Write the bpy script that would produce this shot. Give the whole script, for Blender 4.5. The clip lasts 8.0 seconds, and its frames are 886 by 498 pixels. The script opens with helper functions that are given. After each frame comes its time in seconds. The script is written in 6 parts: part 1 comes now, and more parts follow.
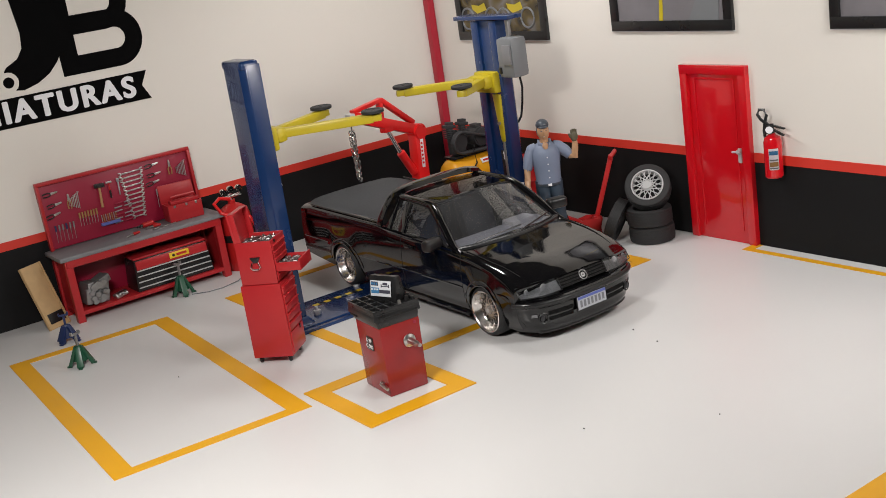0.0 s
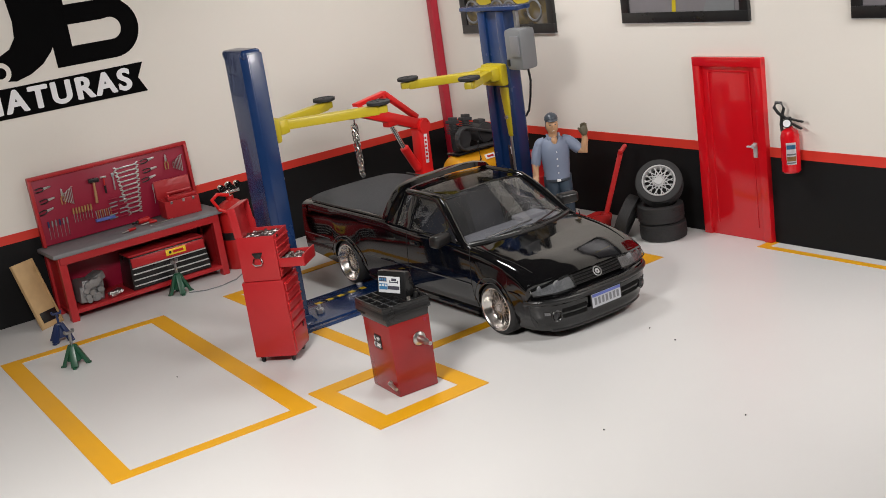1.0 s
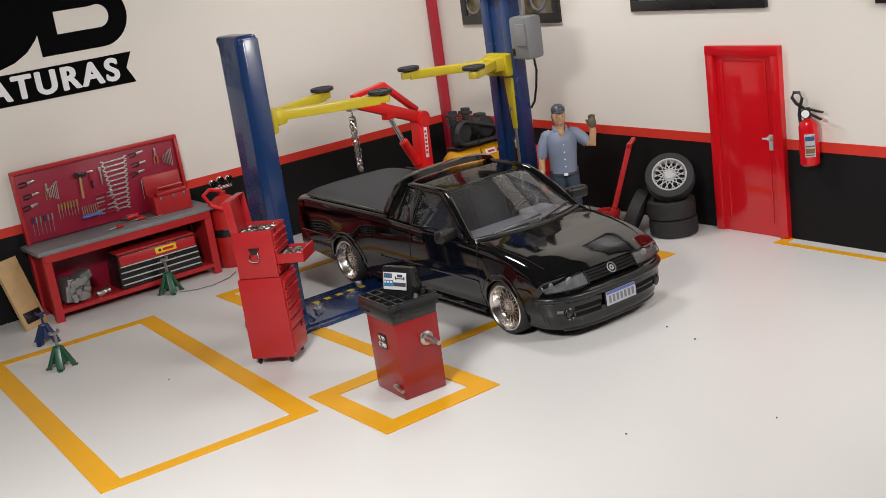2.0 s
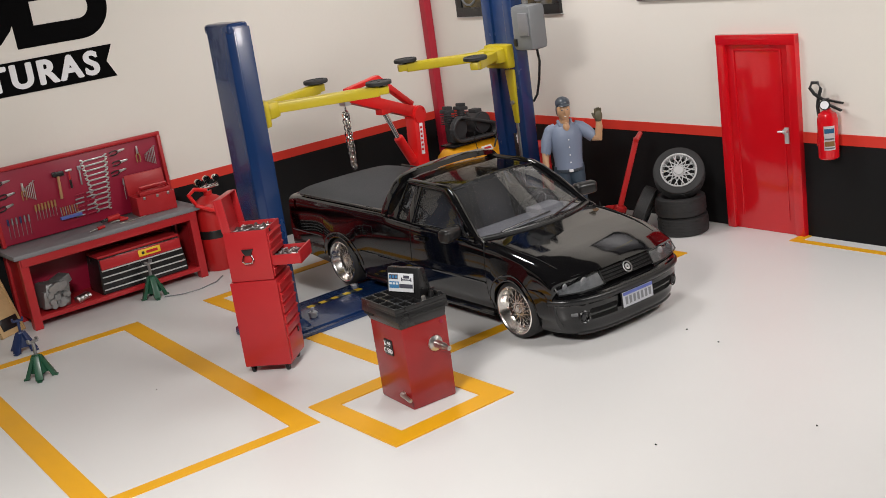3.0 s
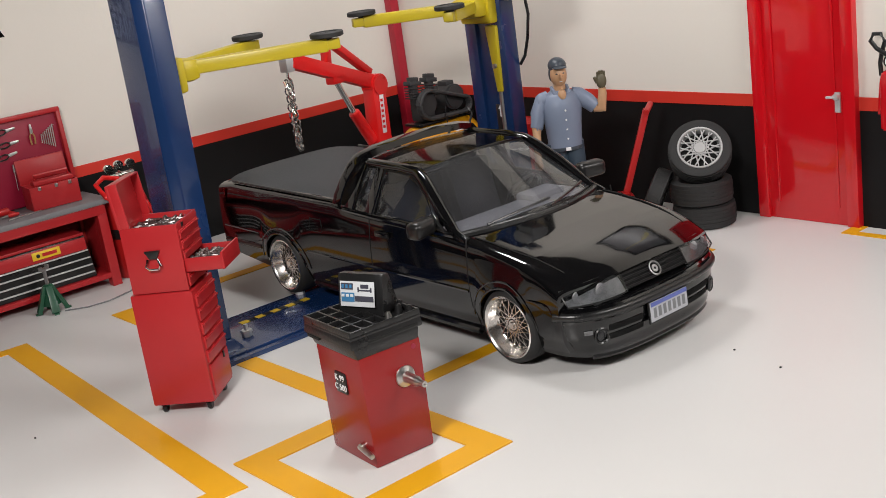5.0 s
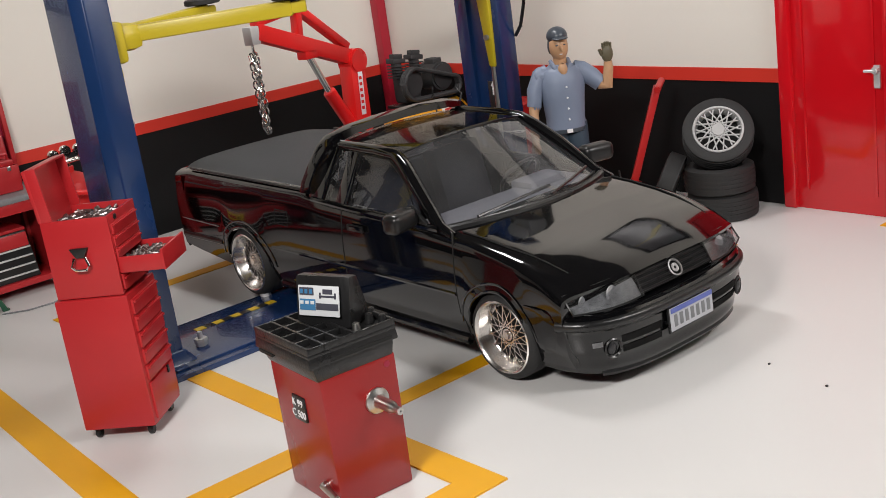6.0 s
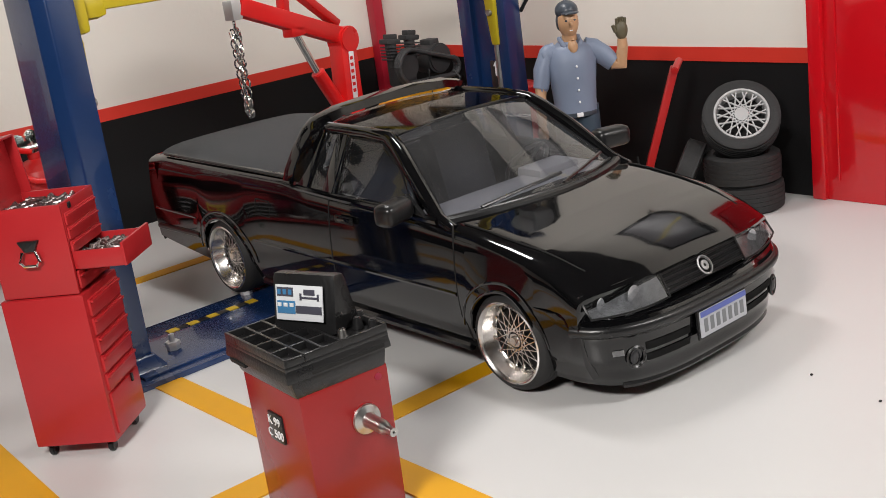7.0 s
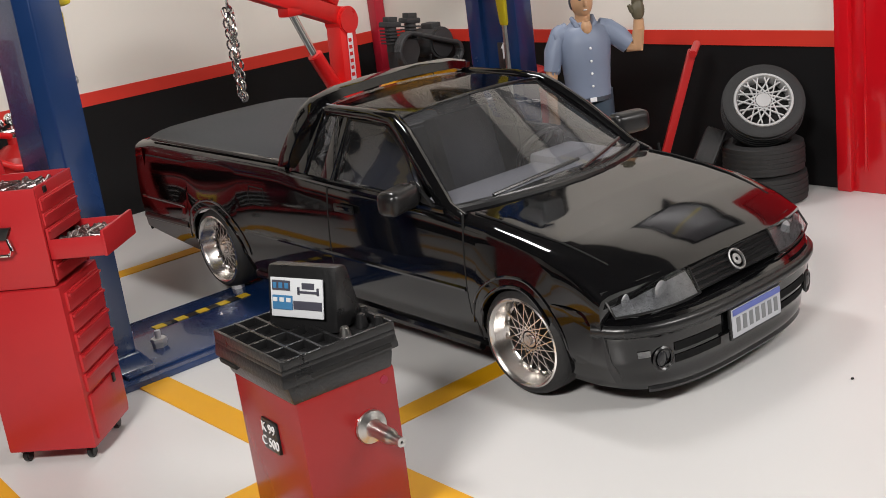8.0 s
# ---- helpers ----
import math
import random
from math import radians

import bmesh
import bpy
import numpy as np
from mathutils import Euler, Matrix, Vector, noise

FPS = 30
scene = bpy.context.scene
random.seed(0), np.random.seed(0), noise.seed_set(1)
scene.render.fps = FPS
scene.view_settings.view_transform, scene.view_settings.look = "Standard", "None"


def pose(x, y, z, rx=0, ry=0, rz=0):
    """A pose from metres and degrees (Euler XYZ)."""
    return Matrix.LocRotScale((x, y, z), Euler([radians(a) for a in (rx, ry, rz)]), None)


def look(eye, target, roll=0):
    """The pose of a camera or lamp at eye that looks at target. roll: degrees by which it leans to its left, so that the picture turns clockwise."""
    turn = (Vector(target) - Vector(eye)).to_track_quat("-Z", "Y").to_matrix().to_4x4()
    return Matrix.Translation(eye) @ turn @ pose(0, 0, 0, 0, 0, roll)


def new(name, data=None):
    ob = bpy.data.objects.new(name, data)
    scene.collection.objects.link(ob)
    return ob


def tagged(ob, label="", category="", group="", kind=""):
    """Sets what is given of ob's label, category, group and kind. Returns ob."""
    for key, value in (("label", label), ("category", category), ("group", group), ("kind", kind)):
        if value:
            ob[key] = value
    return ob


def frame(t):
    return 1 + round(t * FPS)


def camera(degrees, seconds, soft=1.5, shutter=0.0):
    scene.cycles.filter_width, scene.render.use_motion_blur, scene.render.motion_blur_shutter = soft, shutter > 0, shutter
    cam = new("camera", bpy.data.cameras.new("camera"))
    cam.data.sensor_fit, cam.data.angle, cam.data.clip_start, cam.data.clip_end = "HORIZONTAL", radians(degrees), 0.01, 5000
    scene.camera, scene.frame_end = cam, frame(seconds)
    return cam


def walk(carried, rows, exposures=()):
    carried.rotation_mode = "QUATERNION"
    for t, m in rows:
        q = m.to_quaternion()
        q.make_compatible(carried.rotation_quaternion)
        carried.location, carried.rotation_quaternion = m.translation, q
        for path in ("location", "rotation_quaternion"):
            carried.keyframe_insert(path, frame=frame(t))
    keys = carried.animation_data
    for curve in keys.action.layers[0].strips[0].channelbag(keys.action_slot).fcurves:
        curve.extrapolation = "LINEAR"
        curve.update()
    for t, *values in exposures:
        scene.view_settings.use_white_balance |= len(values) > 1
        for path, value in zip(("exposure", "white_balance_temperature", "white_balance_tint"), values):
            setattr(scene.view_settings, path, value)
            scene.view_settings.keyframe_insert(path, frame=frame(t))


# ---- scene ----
# A workshop diorama, built at the size of the workshop that it models (door 2.1 m, pickup 4.3 m).
S = 1.0
cam = camera(42.0, 8.0, soft=0.75)
PATH = [
    (0, (-3.206, -3.391, 4.199), (-0.016, 1.410, 2.534), -8.57),
    (0.5, (-3.210, -3.230, 4.145), (0.002, 1.559, 2.484), -8.40),
    (1, (-3.178, -2.967, 4.024), (0.066, 1.804, 2.377), -8.29),
    (1.5, (-3.134, -2.728, 3.934), (0.140, 2.024, 2.290), -8.16),
    (3, (-2.953, -1.768, 3.647), (0.474, 2.879, 2.015), -8.11),
    (3.5, (-2.871, -1.459, 3.639), (0.614, 3.137, 1.988), -8.07),
    (4, (-2.486, -0.870, 3.469), (1.046, 3.685, 1.803), -8.12),
    (4.5, (-2.046, -0.328, 3.211), (1.520, 4.203, 1.553), -8.13),
    (6, (-0.856, 1.002, 2.677), (2.740, 5.490, 0.970), -8.16),
    (6.5, (-0.599, 1.342, 2.552), (3.008, 5.816, 0.827), -8.03),
    (7, (-0.421, 1.589, 2.463), (3.191, 6.053, 0.725), -7.88),
    (7.5, (-0.273, 1.829, 2.394), (3.348, 6.275, 0.626), -7.70),
    (8, (-0.207, 1.983, 2.319), (3.429, 6.418, 0.553), -7.45),
]
walk(cam, [(t, look(eye, target, roll)) for t, eye, target, roll in PATH],
     [(0.0, -0.25), (3.0, -0.21), (4.5, -0.17), (6.0, -0.12), (8.0, -0.08)])

# ---- light: unseen strip lamp over the open front, plus two added fills ----
world = bpy.data.worlds.new("world")
world.use_nodes = True
world.node_tree.nodes["Background"].inputs[0].default_value = (1.0, 0.95, 0.88, 1)
world.node_tree.nodes["Background"].inputs[1].default_value = 0.08
scene.world = world


def area_lamp(name, eye, target, sx, sy, watts, colour):
    data = bpy.data.lights.new(name, "AREA")
    data.shape, data.size, data.size_y = "RECTANGLE", sx * S, sy * S
    data.energy, data.color = watts * S * S, colour
    ob = new(name, data)
    ob.matrix_world = look(Vector(eye) * S, Vector(target) * S)
    return ob


area_lamp("strip_lamp_left", (-2.0, 3.0, 4.7), (0.9, 5.6, 0.0), 1.5, 0.8, 450, (1.0, 0.96, 0.925))
# front and middle: unseen fills added to brighten the walls and the corner
area_lamp("fill_lamp_front", (5.4, 0.2, 5.0), (7.4, 7.0, 0.3), 3.0, 1.0, 290, (1.0, 0.972, 0.96))
area_lamp("fill_lamp_middle", (4.2, 8.0, 5.3), (6.5, 7.4, 0.5), 1.6, 0.5, 150, (1.0, 0.972, 0.96))


# ---- materials ----
def mat(name, c, rough=0.5, metal=0.0, var=0.08, scale=5.0, bump=0.0, bscale=60.0, coat=0.0, rvar=0.08, spec=0.5):
    m = bpy.data.materials.new(name)
    m.use_nodes = True
    nt = m.node_tree
    b = nt.nodes["Principled BSDF"]
    tc = nt.nodes.new("ShaderNodeTexCoord")
    n1 = nt.nodes.new("ShaderNodeTexNoise")
    n1.inputs["Scale"].default_value, n1.inputs["Detail"].default_value = scale / S, 6
    nt.links.new(tc.outputs["Object"], n1.inputs["Vector"])
    mix = nt.nodes.new("ShaderNodeMix")
    mix.data_type = "RGBA"
    mix.inputs[6].default_value = (*[max(0.0, v * (1 - var)) for v in c], 1)
    mix.inputs[7].default_value = (*[min(1.0, v * (1 + var)) for v in c], 1)
    nt.links.new(n1.outputs["Fac"], mix.inputs[0])
    nt.links.new(mix.outputs[2], b.inputs["Base Color"])
    n2 = nt.nodes.new("ShaderNodeTexNoise")
    n2.inputs["Scale"].default_value, n2.inputs["Detail"].default_value = bscale / S, 4
    nt.links.new(tc.outputs["Object"], n2.inputs["Vector"])
    mr = nt.nodes.new("ShaderNodeMapRange")
    mr.inputs["To Min"].default_value, mr.inputs["To Max"].default_value = max(0.02, rough - rvar), min(1.0, rough + rvar)
    nt.links.new(n1.outputs["Fac"], mr.inputs["Value"])
    nt.links.new(mr.outputs["Result"], b.inputs["Roughness"])
    b.inputs["Metallic"].default_value = metal
    b.inputs["Specular IOR Level"].default_value = spec
    if coat:
        b.inputs["Coat Weight"].default_value, b.inputs["Coat Roughness"].default_value = coat, 0.04
    if bump:
        bp = nt.nodes.new("ShaderNodeBump")
        bp.inputs["Strength"].default_value, bp.inputs["Distance"].default_value = bump, 0.01 * S
        nt.links.new(n2.outputs["Fac"], bp.inputs["Height"])
        nt.links.new(bp.outputs["Normal"], b.inputs["Normal"])
    return m


def glass(name, tint, gloss=0.03, base=0.07, film=0.0):
    m = bpy.data.materials.new(name)
    m.use_nodes = True
    nt = m.node_tree
    nt.nodes.remove(nt.nodes["Principled BSDF"])
    tr, gl, mx, lw, pw, ad = (nt.nodes.new("ShaderNode" + k) for k in ("BsdfTransparent", "BsdfGlossy", "MixShader", "LayerWeight", "Math", "Math"))
    tr.inputs["Color"].default_value = (*tint, 1)
    gl.inputs["Roughness"].default_value = gloss
    lw.inputs["Blend"].default_value = 0.5
    pw.operation, ad.operation = "POWER", "MULTIPLY_ADD"
    pw.inputs[1].default_value, ad.inputs[1].default_value, ad.inputs[2].default_value = 4.0, 1 - base, base
    nt.links.new(lw.outputs["Facing"], pw.inputs[0])
    nt.links.new(pw.outputs[0], ad.inputs[0])
    nt.links.new(ad.outputs[0], mx.inputs[0])
    nt.links.new(tr.outputs[0], mx.inputs[1])
    nt.links.new(gl.outputs[0], mx.inputs[2])
    last = mx
    # mixes an uneven grey diffuse layer over the pane
    if film:
        df, mx2, no, mr, tc = (nt.nodes.new("ShaderNode" + k) for k in ("BsdfDiffuse", "MixShader", "TexNoise", "MapRange", "TexCoord"))
        df.inputs["Color"].default_value = (0.55, 0.55, 0.56, 1)
        no.inputs["Scale"].default_value, no.inputs["Detail"].default_value = 2.2 / S, 8
        mr.inputs["From Min"].default_value, mr.inputs["From Max"].default_value = 0.3, 0.75
        mr.inputs["To Min"].default_value, mr.inputs["To Max"].default_value = film * 0.6, film * 1.5
        nt.links.new(tc.outputs["Object"], no.inputs["Vector"])
        nt.links.new(no.outputs["Fac"], mr.inputs["Value"])
        nt.links.new(mr.outputs["Result"], mx2.inputs[0])
        nt.links.new(mx.outputs[0], mx2.inputs[1])
        nt.links.new(df.outputs[0], mx2.inputs[2])
        last = mx2
    nt.links.new(last.outputs[0], nt.nodes["Material Output"].inputs["Surface"])
    return m


WALL = mat("wall_paint", (0.74, 0.70, 0.64), 0.6, var=0.03, scale=0.7, bump=0.12, bscale=30)
FLOOR = mat("floor_paint", (0.66, 0.655, 0.645), 0.33, var=0.03, scale=0.9, bump=0.03, bscale=25)
DADO = mat("dado_black", (0.0055, 0.0055, 0.006), 0.6, var=0.25, scale=2.5, bump=0.08, spec=0.22)
LINE_RED = mat("red_line", (0.62, 0.035, 0.02), 0.45, var=0.06)
COLUMN_RED = mat("column_red", (0.40, 0.012, 0.03), 0.35, var=0.08)
YELLOW = mat("marking_yellow", (0.74, 0.365, 0.006), 0.45, var=0.07, scale=3, bump=0.05)
DOOR_RED = mat("door_red", (0.56, 0.006, 0.012), 0.14, var=0.04, scale=2, coat=0.6, bump=0.03, bscale=6)
RED = mat("tool_red", (0.40, 0.016, 0.020), 0.34, var=0.09, bump=0.05)
PEG_RED = mat("board_crimson", (0.27, 0.006, 0.03), 0.4, var=0.10)
JACK_RED = mat("jack_red", (0.46, 0.012, 0.012), 0.38, var=0.12)
CRANE_RED = mat("crane_red", (0.68, 0.012, 0.012), 0.3, var=0.06)
MAROON = mat("balancer_maroon", (0.25, 0.014, 0.014), 0.22, var=0.12, scale=4, bump=0.04)
BLUE = mat("lift_blue", (0.007, 0.029, 0.105), 0.25, var=0.12, scale=3, coat=0.4, bump=0.05)
ARM_YELLOW = mat("arm_yellow", (0.50, 0.39, 0.013), 0.36, var=0.08, bump=0.08)
TANK_YELLOW = mat("tank_yellow", (0.80, 0.36, 0.01), 0.35, var=0.08)
RUBBER = mat("rubber", (0.016, 0.016, 0.0165), 0.66, var=0.25, scale=8, bump=0.25, bscale=50)
BLACK = mat("black_plastic", (0.011, 0.011, 0.0115), 0.29, var=0.35, bump=0.18)
MATT_BLACK = mat("matt_black", (0.03, 0.03, 0.032), 0.6, var=0.2, bump=0.2)
VINYL = mat("bed_vinyl", (0.115, 0.12, 0.13), 0.58, var=0.12, scale=2, bump=0.25, bscale=120)
PAINT = mat("black_lacquer", (0.003, 0.003, 0.0035), 0.07, var=0.1, scale=2, rvar=0.03, bump=0.02, bscale=4, coat=0.35)
TRIM = mat("bumper_trim", (0.010, 0.010, 0.0105), 0.30, var=0.15, bump=0.06)
GAP = mat("panel_gap", (0.002, 0.002, 0.002), 0.8, var=0.0)
CHROME = mat("chrome", (0.80, 0.79, 0.77), 0.14, metal=1.0, var=0.05)
STEEL = mat("steel", (0.55, 0.54, 0.52), 0.32, metal=1.0, var=0.12, scale=20, bump=0.1)
DULL_STEEL = mat("dull_steel", (0.33, 0.33, 0.33), 0.45, metal=0.8, var=0.25, scale=15, bump=0.3)
SMALL_TOOLS = mat("small_tools", (0.20, 0.17, 0.165), 0.35, metal=0.9, var=0.5, scale=30, bump=0.2)
ALLOY = mat("alloy_rim", (0.80, 0.77, 0.74), 0.24, metal=1.0, var=0.05)
SILVER = mat("silver_paint", (0.62, 0.62, 0.62), 0.35, metal=0.4, var=0.05)
GREY_TOP = mat("bench_grey", (0.19, 0.19, 0.20), 0.5, var=0.15, scale=6, bump=0.15)
GREY_BOX = mat("control_grey", (0.17, 0.178, 0.185), 0.4, var=0.05)
WOOD = mat("plywood", (0.50, 0.33, 0.16), 0.6, var=0.18, scale=9, bump=0.2)
HANDLE_WOOD = mat("handle_wood", (0.42, 0.22, 0.10), 0.5, var=0.15)
GREEN = mat("stand_green", (0.012, 0.075, 0.038), 0.35, var=0.15, bump=0.1)
STAND_BLUE = mat("stand_blue", (0.015, 0.03, 0.10), 0.4, var=0.15)
WHITE = mat("white_print", (0.78, 0.78, 0.80), 0.45, var=0.02)
PLATE_GREY = mat("plate_grey", (0.46, 0.47, 0.50), 0.4, var=0.08)
PLATE_BLUE = mat("plate_blue", (0.10, 0.13, 0.40), 0.4, var=0.03)
LABEL_YELLOW = mat("label_yellow", (0.75, 0.50, 0.02), 0.45, var=0.05)
SCREEN = mat("screen_white", (0.62, 0.64, 0.66), 0.2, var=0.03)
SCREEN_BLUE = mat("screen_blue", (0.05, 0.18, 0.35), 0.25, var=0.1)
SCREEN_DARK = mat("screen_dark", (0.06, 0.06, 0.08), 0.25, var=0.05)
DASH = mat("dash_grey", (0.30, 0.30, 0.32), 0.6, var=0.08)
SEAT = mat("seat_cloth", (0.02, 0.022, 0.032), 0.8, var=0.2, bump=0.2)
TAIL_RED = mat("tail_lamp_red", (0.30, 0.01, 0.012), 0.12, var=0.05, coat=0.8)
SHIRT = mat("shirt_blue", (0.17, 0.205, 0.285), 0.48, var=0.08, bump=0.05)
TROUSERS = mat("trousers_dark", (0.030, 0.05, 0.075), 0.55, var=0.3, scale=6)
SKIN = mat("painted_flesh", (0.50, 0.29, 0.16), 0.42, var=0.08)
CAP_GREY = mat("cap_grey", (0.045, 0.055, 0.07), 0.35, var=0.1)
GLOVE = mat("glove_brown", (0.10, 0.085, 0.05), 0.5, var=0.15)
ROOM = mat("room_grey", (0.045, 0.043, 0.042), 0.7, var=0.1, scale=0.6)
LAMP_INNER = mat("lamp_inner", (0.36, 0.36, 0.37), 0.42, metal=0.2, var=0.8, scale=14, bump=0.5, bscale=40)
DARK_LENS = mat("dark_lens", (0.02, 0.02, 0.022), 0.08, var=0.1)
GLASS = glass("smoked_glass", (0.62, 0.64, 0.67), 0.03, 0.08, 0.02)
SCREEN_GLASS = glass("windscreen_glass", (0.66, 0.67, 0.70), 0.05, 0.09, 0.045)
LENS = glass("lamp_lens", (0.80, 0.81, 0.82), 0.1)


# ---- mesh helpers ----
def rounded(bm, r, seg=2):
    if r > 0:
        bmesh.ops.bevel(bm, geom=list(bm.edges), offset=r, segments=seg, affect="EDGES", profile=0.6, clamp_overlap=True)
    return bm


def put(bm, src, m=None):
    """Adds src to bm through the pose m."""
    if m is not None:
        bmesh.ops.transform(src, matrix=m, verts=src.verts)
    me = bpy.data.meshes.new("tmp")
    src.to_mesh(me)
    bm.from_mesh(me)
    bpy.data.meshes.remove(me)
    src.free()
    return bm


def box(bm, c, s, r=0.0, rot=(0, 0, 0), seg=2):
    b = bmesh.new()
    bmesh.ops.create_cube(b, size=1)
    bmesh.ops.scale(b, vec=s, verts=b.verts)
    rounded(b, r, seg)
    return put(bm, b, pose(*c, *rot))


def wedge(bm, top, bottom, z0, z1, r=0.0):
    """A block whose top and bottom rectangles (x0, y0, x1, y1) differ."""
    b = bmesh.new()
    vs = []
    for (x0, y0, x1, y1), z in ((bottom, z0), (top, z1)):
        vs.append([b.verts.new(p) for p in ((x0, y0, z), (x1, y0, z), (x1, y1, z), (x0, y1, z))])
    b.faces.new(vs[0][::-1]), b.faces.new(vs[1])
    for i in range(4):
        j = (i + 1) % 4
        b.faces.new((vs[0][i], vs[0][j], vs[1][j], vs[1][i]))
    rounded(b, r)
    return put(bm, b)


def rod(bm, p0, p1, r0, r1=None, seg=16, r=0.0):
    p0, p1 = Vector(p0), Vector(p1)
    d = p1 - p0
    b = bmesh.new()
    bmesh.ops.create_cone(b, cap_ends=True, segments=seg, radius1=r0, radius2=r0 if r1 is None else r1, depth=d.length)
    if r:
        bmesh.ops.bevel(b, geom=[e for e in b.edges if abs(e.verts[0].co.z - e.verts[1].co.z) < 1e-6], offset=r, segments=2, affect="EDGES", clamp_overlap=True)
    q = d.to_track_quat("Z", "Y").to_matrix().to_4x4()
    return put(bm, b, Matrix.Translation((p0 + p1) / 2) @ q)


def bar(bm, p0, p1, w, h, r=0.0, w1=None):
    """A square bar from p0 to p1, w across and h high."""
    p0, p1 = Vector(p0), Vector(p1)
    d = p1 - p0
    b = bmesh.new()
    bmesh.ops.create_cube(b, size=1)
    bmesh.ops.scale(b, vec=(w, h, d.length), verts=b.verts)
    if w1 is not None:
        for v in b.verts:
            if v.co.z > 0:
                v.co.x *= w1 / w
                v.co.y *= w1 / w
    rounded(b, r)
    z = d.normalized()
    x = z.cross(Vector((0, 0, 1)))
    x = Vector((1, 0, 0)) if x.length < 1e-4 else x.normalized()
    y = z.cross(x)
    m = Matrix((x, y, z)).transposed().to_4x4()
    return put(bm, b, Matrix.Translation((p0 + p1) / 2) @ m)


def ball(bm, c, s, seg=16, rot=(0, 0, 0)):
    b = bmesh.new()
    bmesh.ops.create_uvsphere(b, u_segments=seg, v_segments=seg // 2 + 2, radius=1)
    bmesh.ops.scale(b, vec=s, verts=b.verts)
    return put(bm, b, pose(*c, *rot))


def tube(bm, pts, r, seg=8, closed=False):
    """A round tube along points; r may be a list."""
    pts = [Vector(p) for p in pts]
    n = len(pts)
    rings = []
    b = bmesh.new()
    up = Vector((0.13, 0.21, 0.97))
    for i, p in enumerate(pts):
        a = pts[(i - 1) % n] if closed or i else p
        c = pts[(i + 1) % n] if closed or i < n - 1 else p
        z = (c - a).normalized()
        x = z.cross(up).normalized()
        y = z.cross(x)
        rr = r[i] if isinstance(r, (list, tuple)) else r
        rings.append([b.verts.new(p + (x * math.cos(t) + y * math.sin(t)) * rr) for t in [2 * math.pi * k / seg for k in range(seg)]])
    for i in range(n if closed else n - 1):
        j = (i + 1) % n
        for k in range(seg):
            l = (k + 1) % seg
            b.faces.new((rings[i][k], rings[i][l], rings[j][l], rings[j][k]))
    if not closed:
        b.faces.new(rings[0][::-1]), b.faces.new(rings[-1])
    return put(bm, b)


def lathe(bm, prof, m=None, seg=32, closed=True):
    """Turns the profile of (radius, height) about z."""
    b = bmesh.new()
    rings = [[b.verts.new((r * math.cos(2 * math.pi * k / seg), r * math.sin(2 * math.pi * k / seg), z)) for k in range(seg)] for r, z in prof]
    n = len(prof)
    for i in range(n if closed else n - 1):
        j = (i + 1) % n
        for k in range(seg):
            l = (k + 1) % seg
            b.faces.new((rings[i][k], rings[i][l], rings[j][l], rings[j][k]))
    if not closed:
        for ring in (rings[0][::-1], rings[-1]):
            b.faces.new(ring)
    bmesh.ops.recalc_face_normals(b, faces=b.faces)
    return put(bm, b, m)


def prism(bm, poly, depth, m=None, r=0.0):
    """A plate of the outline poly (x, z), depth thick along y, centred."""
    b = bmesh.new()
    f = b.faces.new([b.verts.new((x, -depth / 2, z)) for x, z in poly])
    e = bmesh.ops.extrude_face_region(b, geom=[f])
    bmesh.ops.translate(b, vec=(0, depth, 0), verts=[v for v in e["geom"] if isinstance(v, bmesh.types.BMVert)])
    bmesh.ops.recalc_face_normals(b, faces=b.faces)
    rounded(b, r)
    return put(bm, b, m)


def grid(bm, fn, nu, nv, thick=0.0, m=None):
    """A sheet fn(u, v) over the unit square, thickened along its normals."""
    b = bmesh.new()
    vs = [[b.verts.new(fn(i / nu, j / nv)) for j in range(nv + 1)] for i in range(nu + 1)]
    fs = [b.faces.new((vs[i][j], vs[i + 1][j], vs[i + 1][j + 1], vs[i][j + 1])) for i in range(nu) for j in range(nv)]
    if thick:
        bmesh.ops.solidify(b, geom=fs, thickness=thick)
    bmesh.ops.recalc_face_normals(b, faces=b.faces)
    return put(bm, b, m)


def finish(name, bm, material, sharp=38):
    bmesh.ops.scale(bm, vec=(S, S, S), verts=bm.verts)
    lim = radians(sharp)
    bm.normal_update()
    for f in bm.faces:
        f.smooth = True
    for e in bm.edges:
        e.smooth = len(e.link_faces) == 2 and e.calc_face_angle(0) < lim
    me = bpy.data.meshes.new(name)
    bm.to_mesh(me)
    bm.free()
    for m in material if isinstance(material, (list, tuple)) else (material,):
        me.materials.append(m)
    return me


def part(name, bm, material, parent, label=""):
    ob = new(name, finish(name, bm, material))
    ob.parent = parent
    return tagged(ob, label)


def thing(name, at, rz, label, category, group="", rx=0, ry=0):
    ob = new(name)
    ob.empty_display_size = 0.01
    ob.matrix_world = pose(at[0] * S, at[1] * S, at[2] * S, rx, ry, rz)
    return tagged(ob, label, category, group)


def solid(name, bm, material, at, rz, label, category, group="", rx=0, ry=0):
    """A thing of one mesh."""
    ob = new(name, finish(name, bm, material))
    ob.matrix_world = pose(at[0] * S, at[1] * S, at[2] * S, rx, ry, rz)
    return tagged(ob, label, category, group)


def structure(name, bm, material, label, category=""):
    return tagged(new(name, finish(name, bm, material)), label, category, "", "structure")


